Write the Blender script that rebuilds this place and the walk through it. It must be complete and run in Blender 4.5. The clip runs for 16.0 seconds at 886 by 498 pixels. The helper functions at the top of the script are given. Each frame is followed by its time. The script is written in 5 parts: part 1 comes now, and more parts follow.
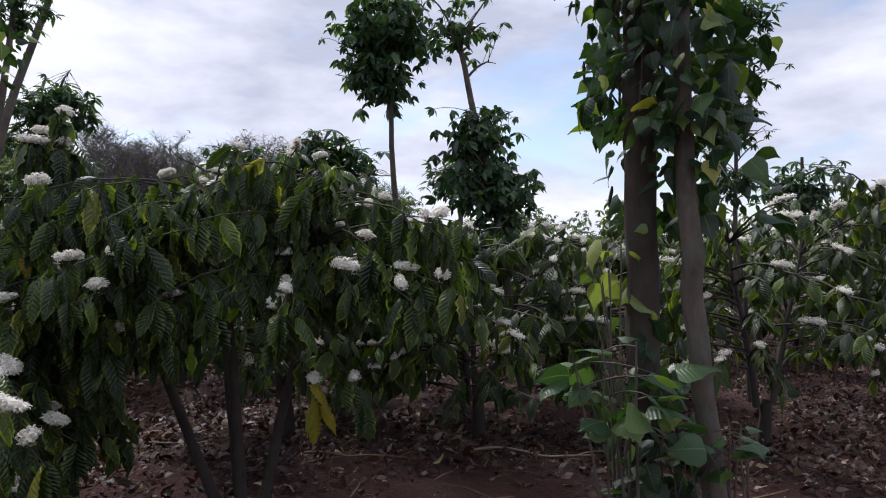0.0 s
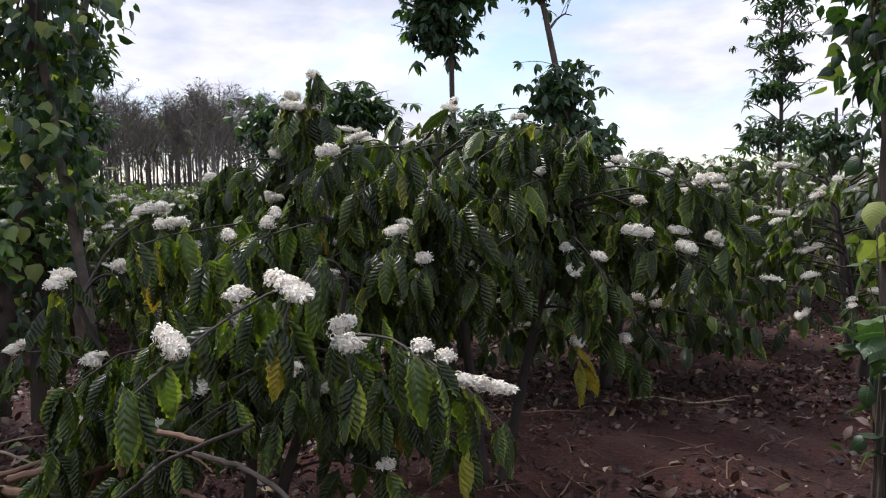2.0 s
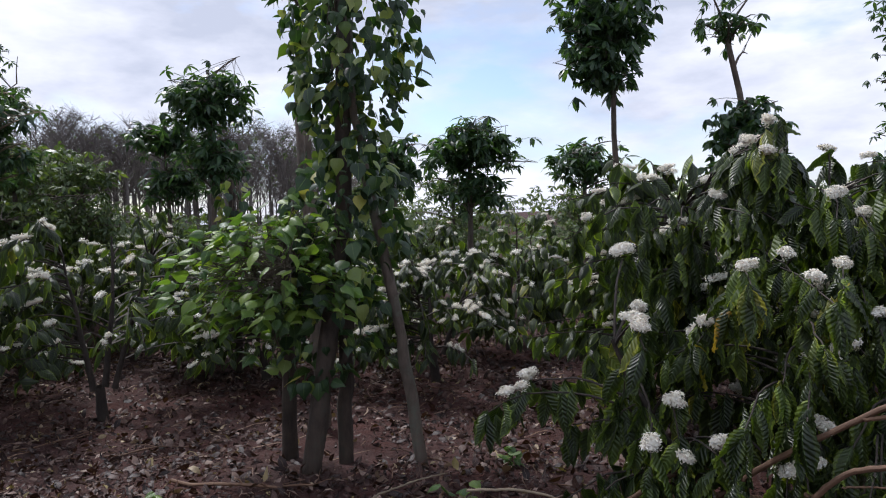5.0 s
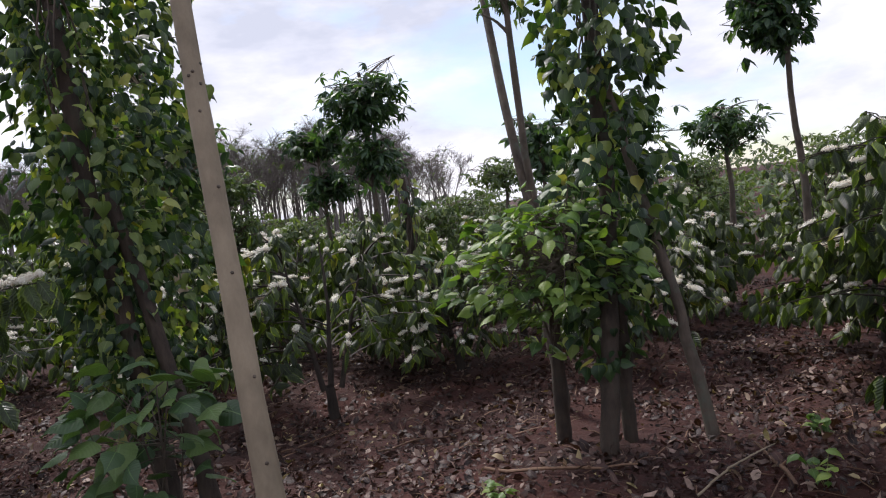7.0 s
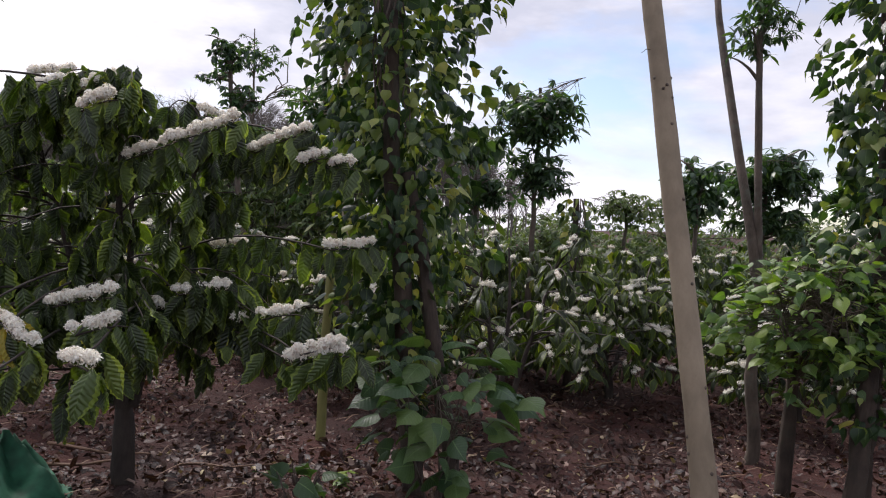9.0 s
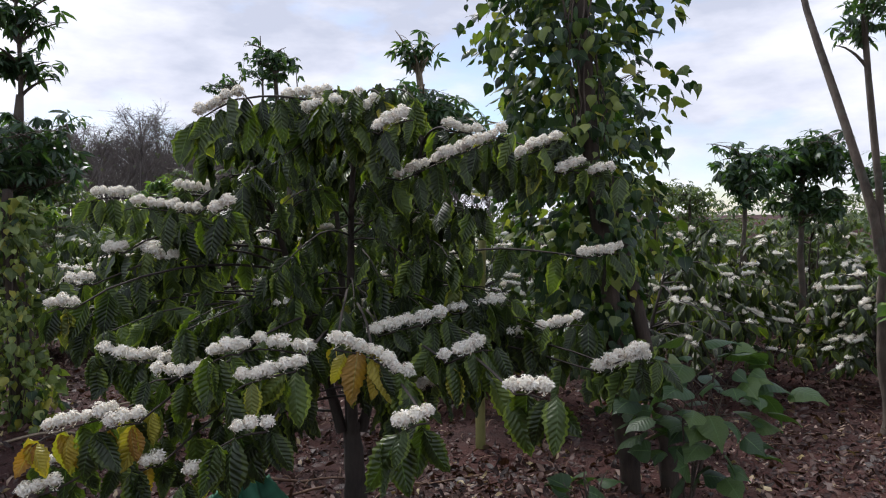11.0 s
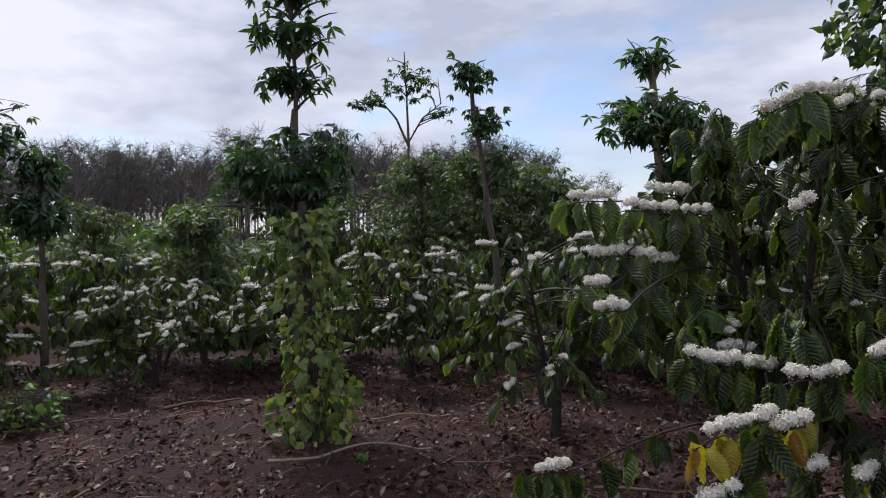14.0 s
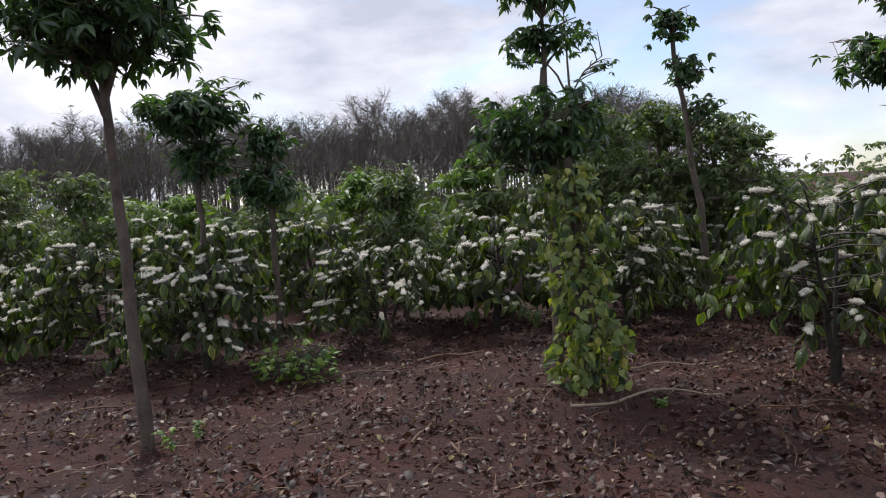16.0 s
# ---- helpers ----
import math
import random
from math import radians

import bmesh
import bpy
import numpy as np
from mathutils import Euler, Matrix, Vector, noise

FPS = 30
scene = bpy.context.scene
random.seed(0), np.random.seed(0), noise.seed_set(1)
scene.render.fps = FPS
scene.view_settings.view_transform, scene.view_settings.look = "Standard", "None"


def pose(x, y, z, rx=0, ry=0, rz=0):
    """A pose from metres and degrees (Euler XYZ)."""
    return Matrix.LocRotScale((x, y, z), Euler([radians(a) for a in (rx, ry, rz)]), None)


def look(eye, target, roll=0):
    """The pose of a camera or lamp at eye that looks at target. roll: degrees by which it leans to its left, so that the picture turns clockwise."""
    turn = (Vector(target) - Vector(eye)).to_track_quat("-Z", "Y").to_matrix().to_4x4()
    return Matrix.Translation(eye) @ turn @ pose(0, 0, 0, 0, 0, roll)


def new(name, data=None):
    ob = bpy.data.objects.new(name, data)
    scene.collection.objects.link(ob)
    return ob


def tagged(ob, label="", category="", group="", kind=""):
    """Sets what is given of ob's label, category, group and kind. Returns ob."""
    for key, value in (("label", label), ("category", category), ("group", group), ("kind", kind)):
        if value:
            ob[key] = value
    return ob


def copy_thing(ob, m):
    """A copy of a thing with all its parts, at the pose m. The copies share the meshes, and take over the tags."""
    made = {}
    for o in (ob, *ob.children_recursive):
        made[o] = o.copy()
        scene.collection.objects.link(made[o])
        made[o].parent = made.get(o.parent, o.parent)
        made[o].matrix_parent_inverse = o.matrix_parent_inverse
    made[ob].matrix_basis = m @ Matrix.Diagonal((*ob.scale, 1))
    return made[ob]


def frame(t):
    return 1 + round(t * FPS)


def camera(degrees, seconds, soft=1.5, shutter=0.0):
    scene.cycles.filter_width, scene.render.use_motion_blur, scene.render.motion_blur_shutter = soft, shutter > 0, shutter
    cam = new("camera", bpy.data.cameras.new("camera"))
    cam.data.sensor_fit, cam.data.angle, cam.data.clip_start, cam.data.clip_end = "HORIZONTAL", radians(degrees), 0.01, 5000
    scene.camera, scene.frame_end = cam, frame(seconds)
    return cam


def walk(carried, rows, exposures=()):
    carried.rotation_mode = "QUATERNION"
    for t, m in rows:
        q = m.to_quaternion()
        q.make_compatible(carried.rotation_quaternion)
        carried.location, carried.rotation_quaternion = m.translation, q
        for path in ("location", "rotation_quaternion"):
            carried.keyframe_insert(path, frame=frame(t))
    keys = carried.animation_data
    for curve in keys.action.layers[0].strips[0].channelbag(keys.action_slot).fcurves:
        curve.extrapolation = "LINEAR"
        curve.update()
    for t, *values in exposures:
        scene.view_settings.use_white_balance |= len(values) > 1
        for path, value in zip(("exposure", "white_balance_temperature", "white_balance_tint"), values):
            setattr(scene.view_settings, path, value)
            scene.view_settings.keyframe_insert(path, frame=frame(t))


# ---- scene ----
cam = camera(65.2, 16.0, 1.1)
PATH = [
    (0.0, pose(0.000, 0.000, 1.500, 90.00, -0.00, 0.00)),
    (0.5, pose(-0.378, 0.007, 1.521, 85.30, 2.00, -2.00)),
    (1.0, pose(-0.763, 0.049, 1.563, 87.90, 3.80, -1.40)),
    (1.5, pose(-1.127, 0.070, 1.612, 88.10, 2.60, -0.70)),
    (2.0, pose(-1.484, 0.063, 1.598, 85.60, 1.10, -5.70)),
    (2.5, pose(-1.883, 0.091, 1.598, 86.40, 1.30, -5.70)),
    (3.0, pose(-2.254, 0.084, 1.647, 87.30, 0.10, -3.50)),
    (3.5, pose(-2.569, 0.035, 1.675, 84.60, 0.30, -7.40)),
    (4.0, pose(-2.905, 0.098, 1.661, 87.10, 4.10, -10.20)),
    (4.5, pose(-3.290, 0.182, 1.682, 88.10, 1.30, -8.50)),
    (7.0, pose(-4.998, 0.336, 1.815, 87.10, 7.30, -3.20)),
    (7.5, pose(-5.411, 0.343, 1.857, 90.00, 2.80, -1.40)),
    (8.0, pose(-5.831, 0.266, 1.850, 88.70, -0.50, -0.50)),
    (8.5, pose(-6.174, 0.252, 1.829, 87.60, -1.50, -0.20)),
    (9.0, pose(-6.531, 0.287, 1.857, 88.30, -3.10, 0.10)),
    (9.5, pose(-6.923, 0.273, 1.892, 88.10, 0.30, 0.90)),
    (12.0, pose(-8.933, 0.432, 1.876, 88.22, -0.75, -8.20)),
    (12.5, pose(-9.277, 0.456, 1.849, 88.21, -0.80, -9.50)),
    (13.0, pose(-9.652, 0.493, 1.868, 88.42, 0.47, -7.55)),
    (13.5, pose(-10.048, 0.577, 1.862, 89.73, -1.95, -5.36)),
    (14.0, pose(-10.482, 0.547, 1.860, 89.46, 1.40, -1.58)),
    (14.5, pose(-10.896, 0.552, 1.854, 87.20, 3.25, 2.46)),
    (15.0, pose(-11.326, 0.567, 1.868, 89.41, 1.69, 3.62)),
    (15.5, pose(-11.724, 0.434, 1.880, 88.03, 1.84, 5.11)),
    (16.0, pose(-12.126, 0.321, 1.881, 86.54, 3.76, 5.54)),
]
EXPOSURES = [(0.0, 0.12, 6000, 16), (0.5, 0.64, 6500, 18), (1.0, 0.21, 6000, 15), (1.5, 0.31, 6200, 16), (2.5, 0.46, 6100, 15), (3.0, 0.28, 5980, 14), (3.5, 0.36, 6150, 16), (4.0, 0.47, 6100, 15), (4.5, 0.24, 5980, 14), (7.0, 0.41, 6300, 16), (7.5, 0.14, 6200, 18), (8.0, 0.30, 6200, 18), (9.0, 0.34, 6400, 18), (9.5, 0.16, 6150, 16),
             (12.0, 0.42, 6150, 14), (13.0, 0.52, 6200, 14), (14.0, -0.04, 6000, 15), (14.5, 0.02, 6050, 16), (15.0, -0.14, 5950, 15), (16.0, 0.23, 6250, 14)]
walk(cam, PATH, EXPOSURES)

# ---------------------------------------------------------------- world, sun
SUN_EL, SUN_AZ = 52.0, -28.0      # degrees above the horizon; from +y towards +x
world = bpy.data.worlds.new("world")
scene.world = world
world.use_nodes = True
wn, wl = world.node_tree.nodes, world.node_tree.links
wn.clear()


def wnode(kind, **values):
    n = wn.new(kind)
    for k, v in values.items():
        n.inputs[k].default_value = v
    return n


w_out = wn.new("ShaderNodeOutputWorld")
w_bg = wnode("ShaderNodeBackground", Strength=1.0)
w_sky = wn.new("ShaderNodeTexSky")
w_sky.sky_type = "NISHITA"
w_sky.sun_disc = False
w_sky.sun_elevation = radians(SUN_EL)
w_sky.sun_rotation = radians(SUN_AZ)
w_scale = wn.new("ShaderNodeVectorMath")
w_scale.operation = "SCALE"
w_scale.inputs["Scale"].default_value = 0.13
w_tc = wn.new("ShaderNodeTexCoord")
w_map = wn.new("ShaderNodeMapping")
w_map.inputs["Scale"].default_value = (1.0, 1.0, 2.6)
w_map.inputs["Location"].default_value = (0.35, 0.1, 0.15)
w_big = wnode("ShaderNodeTexNoise", Scale=2.3, Detail=7.0, Roughness=0.52, Distortion=0.25)
w_cover = wn.new("ShaderNodeValToRGB")
w_cover.color_ramp.elements[0].position = 0.38
w_cover.color_ramp.elements[1].position = 0.50
w_fine = wnode("ShaderNodeTexNoise", Scale=3.4, Detail=6.0, Roughness=0.55)
w_cloud = wn.new("ShaderNodeValToRGB")
w_cloud.color_ramp.elements[0].position = 0.38
w_cloud.color_ramp.elements[0].color = (0.54, 0.57, 0.65, 1)
w_cloud.color_ramp.elements[1].position = 0.62
w_cloud.color_ramp.elements[1].color = (0.93, 0.93, 0.965, 1)
w_mix = wn.new("ShaderNodeMixRGB")
wl.new(w_tc.outputs["Generated"], w_map.inputs["Vector"])
wl.new(w_map.outputs["Vector"], w_big.inputs["Vector"])
wl.new(w_map.outputs["Vector"], w_fine.inputs["Vector"])
wl.new(w_big.outputs["Fac"], w_cover.inputs["Fac"])
wl.new(w_fine.outputs["Fac"], w_cloud.inputs["Fac"])
wl.new(w_sky.outputs["Color"], w_scale.inputs[0])
wl.new(w_cover.outputs["Color"], w_mix.inputs["Fac"])
wl.new(w_scale.outputs["Vector"], w_mix.inputs["Color1"])
wl.new(w_cloud.outputs["Color"], w_mix.inputs["Color2"])
wl.new(w_mix.outputs["Color"], w_bg.inputs["Color"])
wl.new(w_bg.outputs["Background"], w_out.inputs["Surface"])

sun = new("sun", bpy.data.lights.new("sun", "SUN"))
sun.data.energy = 2.9
sun.data.angle = radians(11)
sun.data.color = (1.0, 0.96, 0.9)
az, el = radians(SUN_AZ), radians(SUN_EL)
sun_way = Vector((math.sin(az) * math.cos(el), math.cos(az) * math.cos(el), math.sin(el)))
sun.matrix_basis = look(sun_way * 60, (0, 0, 0))


# ---------------------------------------------------------------- materials
def material(name):
    m = bpy.data.materials.new(name)
    m.use_nodes = True
    nt = m.node_tree
    nt.nodes.clear()
    out = nt.nodes.new("ShaderNodeOutputMaterial")
    return m, nt, out


def node(nt, kind, links=None, **values):
    n = nt.nodes.new(kind)
    for k, v in values.items():
        n.inputs[k].default_value = v
    for k, v in (links or {}).items():
        nt.links.new(v, n.inputs[k])
    return n


def ramp(nt, fac, stops):
    n = nt.nodes.new("ShaderNodeValToRGB")
    while len(n.color_ramp.elements) < len(stops):
        n.color_ramp.elements.new(0.5)
    for e, (p, c) in zip(n.color_ramp.elements, stops):
        e.position, e.color = p, (*c, 1)
    nt.links.new(fac, n.inputs["Fac"])
    return n.outputs["Color"]


def maths(nt, op, a, b=None):
    n = nt.nodes.new("ShaderNodeMath")
    n.operation = op
    for i, v in enumerate((a, b)):
        if v is None:
            continue
        if isinstance(v, (int, float)):
            n.inputs[i].default_value = v
        else:
            nt.links.new(v, n.inputs[i])
    return n.outputs[0]


def mixed(nt, fac, a, b, blend="MIX"):
    n = nt.nodes.new("ShaderNodeMixRGB")
    n.blend_type = blend
    for key, v in (("Fac", fac), ("Color1", a), ("Color2", b)):
        if isinstance(v, (int, float)):
            n.inputs[key].default_value = v
        elif isinstance(v, tuple):
            n.inputs[key].default_value = (*v, 1)
        else:
            nt.links.new(v, n.inputs[key])
    return n.outputs["Color"]


def piece_random(nt):
    info, geo = nt.nodes.new("ShaderNodeObjectInfo"), nt.nodes.new("ShaderNodeNewGeometry")
    return maths(nt, "FRACT", maths(nt, "ADD", info.outputs["Random"], geo.outputs["Random Per Island"]))


def leaf_material(name, stops, gloss=0.42, through_share=0.3, veins=0.0, rib=(0.2, 0.3, 0.1), speck=0.25, lit_margin=0.0):
    """Leaf: colour by leaf, blotches, a pale midrib, edge light painted in, ribbed relief, light that shines through.
    """
    m, nt, out = material(name)
    rnd = piece_random(nt)
    col = ramp(nt, rnd, stops)
    obj = nt.nodes.new("ShaderNodeTexCoord")
    blot = node(nt, "ShaderNodeTexNoise", {"Vector": obj.outputs["Object"]}, Scale=26.0, Detail=4.0, Roughness=0.6)
    col = mixed(nt, speck, col, ramp(nt, blot.outputs["Fac"], [(0.35, (0.25, 0.25, 0.22)), (0.65, (1.0, 1.0, 1.0))]), "MULTIPLY")
    uv = nt.nodes.new("ShaderNodeUVMap")
    sep = node(nt, "ShaderNodeSeparateXYZ", {"Vector": uv.outputs["UV"]})
    side = maths(nt, "ABSOLUTE", maths(nt, "SUBTRACT", sep.outputs["Y"], 0.5))
    rib_fac = maths(nt, "MULTIPLY", maths(nt, "LESS_THAN", side, 0.022), 0.55)
    col = mixed(nt, rib_fac, col, rib)
    if lit_margin:
        # light caught along the leaf edge, painted into the base colour
        edge = maths(nt, "MULTIPLY", maths(nt, "GREATER_THAN", side, 0.36), lit_margin)
        col = mixed(nt, edge, col, mixed(nt, 1.0, col, (3.2, 2.8, 1.4), "MULTIPLY"))
    bsdf = node(nt, "ShaderNodeBsdfPrincipled", {"Base Color": col}, Roughness=gloss)
    bsdf.inputs["Specular IOR Level"].default_value = 0.5
    if veins:
        wave = maths(nt, "SINE", maths(nt, "MULTIPLY", maths(nt, "SUBTRACT", sep.outputs["X"], maths(nt, "MULTIPLY", side, 0.35)), 62.0))
        bump = node(nt, "ShaderNodeBump", {"Height": wave}, Strength=veins, Distance=0.004)
        nt.links.new(bump.outputs["Normal"], bsdf.inputs["Normal"])
    warm = mixed(nt, 1.0, col, (1.5, 1.7, 0.5), "MULTIPLY")
    trans = node(nt, "ShaderNodeBsdfTranslucent", {"Color": warm})
    mix = node(nt, "ShaderNodeMixShader", {1: bsdf.outputs[0], 2: trans.outputs[0]}, Fac=through_share)
    nt.links.new(mix.outputs[0], out.inputs["Surface"])
    return m


def bark_material(name, dark, light, scale=9.0, stretch=0.25, bumpy=0.5, rough=0.85, moss=None):
    m, nt, out = material(name)
    tc = nt.nodes.new("ShaderNodeTexCoord")
    mp = node(nt, "ShaderNodeMapping", {"Vector": tc.outputs["Object"]}, Scale=(1, 1, stretch))
    n1 = node(nt, "ShaderNodeTexNoise", {"Vector": mp.outputs["Vector"]}, Scale=scale * 4, Detail=6.0, Roughness=0.65)
    n2 = node(nt, "ShaderNodeTexNoise", {"Vector": tc.outputs["Object"]}, Scale=scale * 0.5, Detail=3.0)
    col = ramp(nt, n1.outputs["Fac"], [(0.3, dark), (0.7, light)])
    col = mixed(nt, 0.55, col, ramp(nt, n2.outputs["Fac"], [(0.35, dark), (0.65, light)]))
    if moss:
        n3 = node(nt, "ShaderNodeTexNoise", {"Vector": tc.outputs["Object"]}, Scale=5.0, Detail=5.0, Roughness=0.7)
        col = mixed(nt, ramp(nt, n3.outputs["Fac"], [(0.52, (0, 0, 0)), (0.66, (1, 1, 1))]), col, moss)
    bsdf = node(nt, "ShaderNodeBsdfPrincipled", {"Base Color": col}, Roughness=rough)
    bump = node(nt, "ShaderNodeBump", {"Height": n1.outputs["Fac"]}, Strength=bumpy, Distance=0.012)
    nt.links.new(bump.outputs["Normal"], bsdf.inputs["Normal"])
    nt.links.new(bsdf.outputs[0], out.inputs["Surface"])
    return m


def soil_material():
    m, nt, out = material("red_soil")
    tc = nt.nodes.new("ShaderNodeTexCoord")
    n1 = node(nt, "ShaderNodeTexNoise", {"Vector": tc.outputs["Object"]}, Scale=0.9, Detail=6.0, Roughness=0.6)
    n2 = node(nt, "ShaderNodeTexNoise", {"Vector": tc.outputs["Object"]}, Scale=22.0, Detail=8.0, Roughness=0.7)
    n3 = node(nt, "ShaderNodeTexVoronoi", {"Vector": tc.outputs["Object"]}, Scale=38.0, Randomness=1.0)
    col = ramp(nt, n1.outputs["Fac"], [(0.3, (0.028, 0.0068, 0.0036)), (0.55, (0.057, 0.0130, 0.0066)), (0.75, (0.092, 0.0230, 0.0120))])
    col = mixed(nt, 0.6, col, ramp(nt, n2.outputs["Fac"], [(0.3, (0.35, 0.32, 0.30)), (0.7, (1.15, 1.1, 1.1))]), "MULTIPLY")
    crumbs = ramp(nt, n3.outputs["Distance"], [(0.0, (1.25, 1.1, 1.05)), (0.5, (0.75, 0.7, 0.7))])
    col = mixed(nt, 0.5, col, crumbs, "MULTIPLY")
    bsdf = node(nt, "ShaderNodeBsdfPrincipled", {"Base Color": col}, Roughness=0.95)
    h = maths(nt, "ADD", n2.outputs["Fac"], maths(nt, "MULTIPLY", n3.outputs["Distance"], -0.4))
    bump = node(nt, "ShaderNodeBump", {"Height": h}, Strength=0.9, Distance=0.03)
    nt.links.new(bump.outputs["Normal"], bsdf.inputs["Normal"])
    nt.links.new(bsdf.outputs[0], out.inputs["Surface"])
    return m


def petal_material():
    m, nt, out = material("petal_white")
    rnd = piece_random(nt)
    col = ramp(nt, rnd, [(0.0, (0.92, 0.90, 0.82)), (0.6, (0.90, 0.87, 0.76)), (0.94, (0.84, 0.76, 0.66)), (1.0, (0.66, 0.53, 0.42))])
    bsdf = node(nt, "ShaderNodeBsdfPrincipled", {"Base Color": col}, Roughness=0.6)
    trans = node(nt, "ShaderNodeBsdfTranslucent", {"Color": col})
    mix = node(nt, "ShaderNodeMixShader", {1: bsdf.outputs[0], 2: trans.outputs[0]}, Fac=0.3)
    nt.links.new(mix.outputs[0], out.inputs["Surface"])
    return m


def cloth_material():
    m, nt, out = material("green_net")
    tc = nt.nodes.new("ShaderNodeTexCoord")
    n1 = node(nt, "ShaderNodeTexNoise", {"Vector": tc.outputs["Object"]}, Scale=14.0, Detail=5.0)
    col = ramp(nt, n1.outputs["Fac"], [(0.3, (0.012, 0.075, 0.040)), (0.7, (0.032, 0.160, 0.085))])
    bsdf = node(nt, "ShaderNodeBsdfPrincipled", {"Base Color": col}, Roughness=0.7)
    nt.links.new(bsdf.outputs[0], out.inputs["Surface"])
    return m


# coffee leaves carry painted edge light, the last argument
M_COFFEE = leaf_material("coffee_leaf", [(0.0, (0.014, 0.025, 0.007)), (0.5, (0.028, 0.045, 0.011)), (0.8, (0.060, 0.094, 0.019)),
                                         (0.965, (0.110, 0.160, 0.032)), (1.0, (0.17, 0.17, 0.030))], 0.42, 0.27, 0.5, (0.10, 0.16, 0.05), lit_margin=0.7)
M_YELLOW = leaf_material("yellowing_leaf", [(0.0, (0.30, 0.30, 0.035)), (0.6, (0.42, 0.32, 0.03)), (1.0, (0.32, 0.16, 0.03))], 0.45, 0.35, 0.5, (0.3, 0.3, 0.1))
M_VINE = leaf_material("vine_leaf", [(0.0, (0.014, 0.034, 0.015)), (0.62, (0.031, 0.068, 0.024)), (0.88, (0.065, 0.120, 0.032)),
                                     (1.0, (0.19, 0.25, 0.05))], 0.42, 0.32, 0.15, (0.12, 0.18, 0.06))
M_VINE_PALE = leaf_material("pale_vine_leaf", [(0.0, (0.065, 0.105, 0.030)), (0.5, (0.19, 0.245, 0.07)), (0.85, (0.32, 0.36, 0.11)),
                                               (1.0, (0.38, 0.34, 0.06))], 0.45, 0.32, 0.15, (0.25, 0.3, 0.12))
M_BROAD = leaf_material("broad_leaf", [(0.0, (0.035, 0.075, 0.030)), (0.6, (0.068, 0.128, 0.046)), (1.0, (0.13, 0.20, 0.058))], 0.45, 0.33, 0.2, (0.15, 0.25, 0.1))
M_BRIGHT = leaf_material("bright_leaf", [(0.0, (0.050, 0.102, 0.027)), (0.5, (0.115, 0.205, 0.044)), (1.0, (0.24, 0.33, 0.060))], 0.42, 0.36, 0.2, (0.2, 0.3, 0.1))
M_SHADE = leaf_material("shade_tree_leaf", [(0.0, (0.025, 0.052, 0.031)), (0.6, (0.046, 0.094, 0.046)), (1.0, (0.085, 0.145, 0.058))], 0.42, 0.36)
# distant foliage: haze put into the colour as a lighter grey-green
M_FAR_HAZED = leaf_material("hazed_far_leaf", [(0.0, (0.052, 0.079, 0.036)), (0.6, (0.090, 0.130, 0.052)), (1.0, (0.16, 0.195, 0.07))], 0.6, 0.32)
M_DRY = leaf_material("dry_leaf", [(0.0, (0.0125, 0.0035, 0.0022)), (0.45, (0.035, 0.0098, 0.0058)), (0.8, (0.082, 0.031, 0.0195)),
                                   (0.955, (0.34, 0.235, 0.19)), (1.0, (0.36, 0.29, 0.12))], 0.58, 0.10, 0.2, (0.22, 0.15, 0.1), 0.5)
M_BARK = bark_material("dark_bark", (0.016, 0.011, 0.008), (0.085, 0.060, 0.044), 9.0, 0.22, 1.0, 0.92, (0.05, 0.046, 0.034))
M_PALE = bark_material("pale_bark", (0.145, 0.112, 0.074), (0.31, 0.248, 0.168), 5.0, 0.5, 0.35, 0.8)
M_GREYBARK = bark_material("grey_bark", (0.040, 0.029, 0.022), (0.150, 0.115, 0.088), 9.0, 0.3, 0.8, 0.88, (0.10, 0.10, 0.075))
M_STEM = bark_material("coffee_stem", (0.018, 0.013, 0.010), (0.060, 0.045, 0.036), 14.0, 0.3, 0.5)
M_CUT = bark_material("cut_branch", (0.072, 0.036, 0.020), (0.185, 0.103, 0.058), 9.0, 0.15, 0.4, 0.75)
M_FARWOOD = bark_material("far_wood", (0.085, 0.070, 0.063), (0.205, 0.178, 0.163), 3.0, 0.3, 0.2)
M_BAMBOO = bark_material("green_stake", (0.15, 0.15, 0.04), (0.30, 0.28, 0.10), 6.0, 0.15, 0.2, 0.6)
M_SPIKE = bark_material("pepper_spike", (0.012, 0.014, 0.010), (0.04, 0.045, 0.025), 30.0, 1.0, 0.5)
M_PETAL = petal_material()
M_SOIL = soil_material()
M_NET = cloth_material()


# ---------------------------------------------------------------- mesh tools (all faces are quads)
def smooth_step(a, b, x):
    s = np.clip((x - a) / (b - a), 0, 1)
    return s * s * (3 - 2 * s)


def ground_z(x, y):
    x, y = np.asarray(x, float), np.asarray(y, float)
    z = 0.05 + 0.19 * np.exp(-((y - 3.9) / 1.15) ** 2) * smooth_step(1.5, -0.5, x) * (1 - 0.35 * smooth_step(-9, -11, x))
    z = z + 0.025 * np.sin(1.7 * x + 0.6 * y) * np.sin(1.3 * y - 0.4 * x) + 0.012 * np.sin(5.1 * x + 1.1) * np.sin(4.3 * y)
    z = z + 0.09 * smooth_step(5.0, 6.2, y) * smooth_step(-8, -11, x)
    return z + 2.6 * smooth_step(16, 60, y) * smooth_step(-8, 14, x)


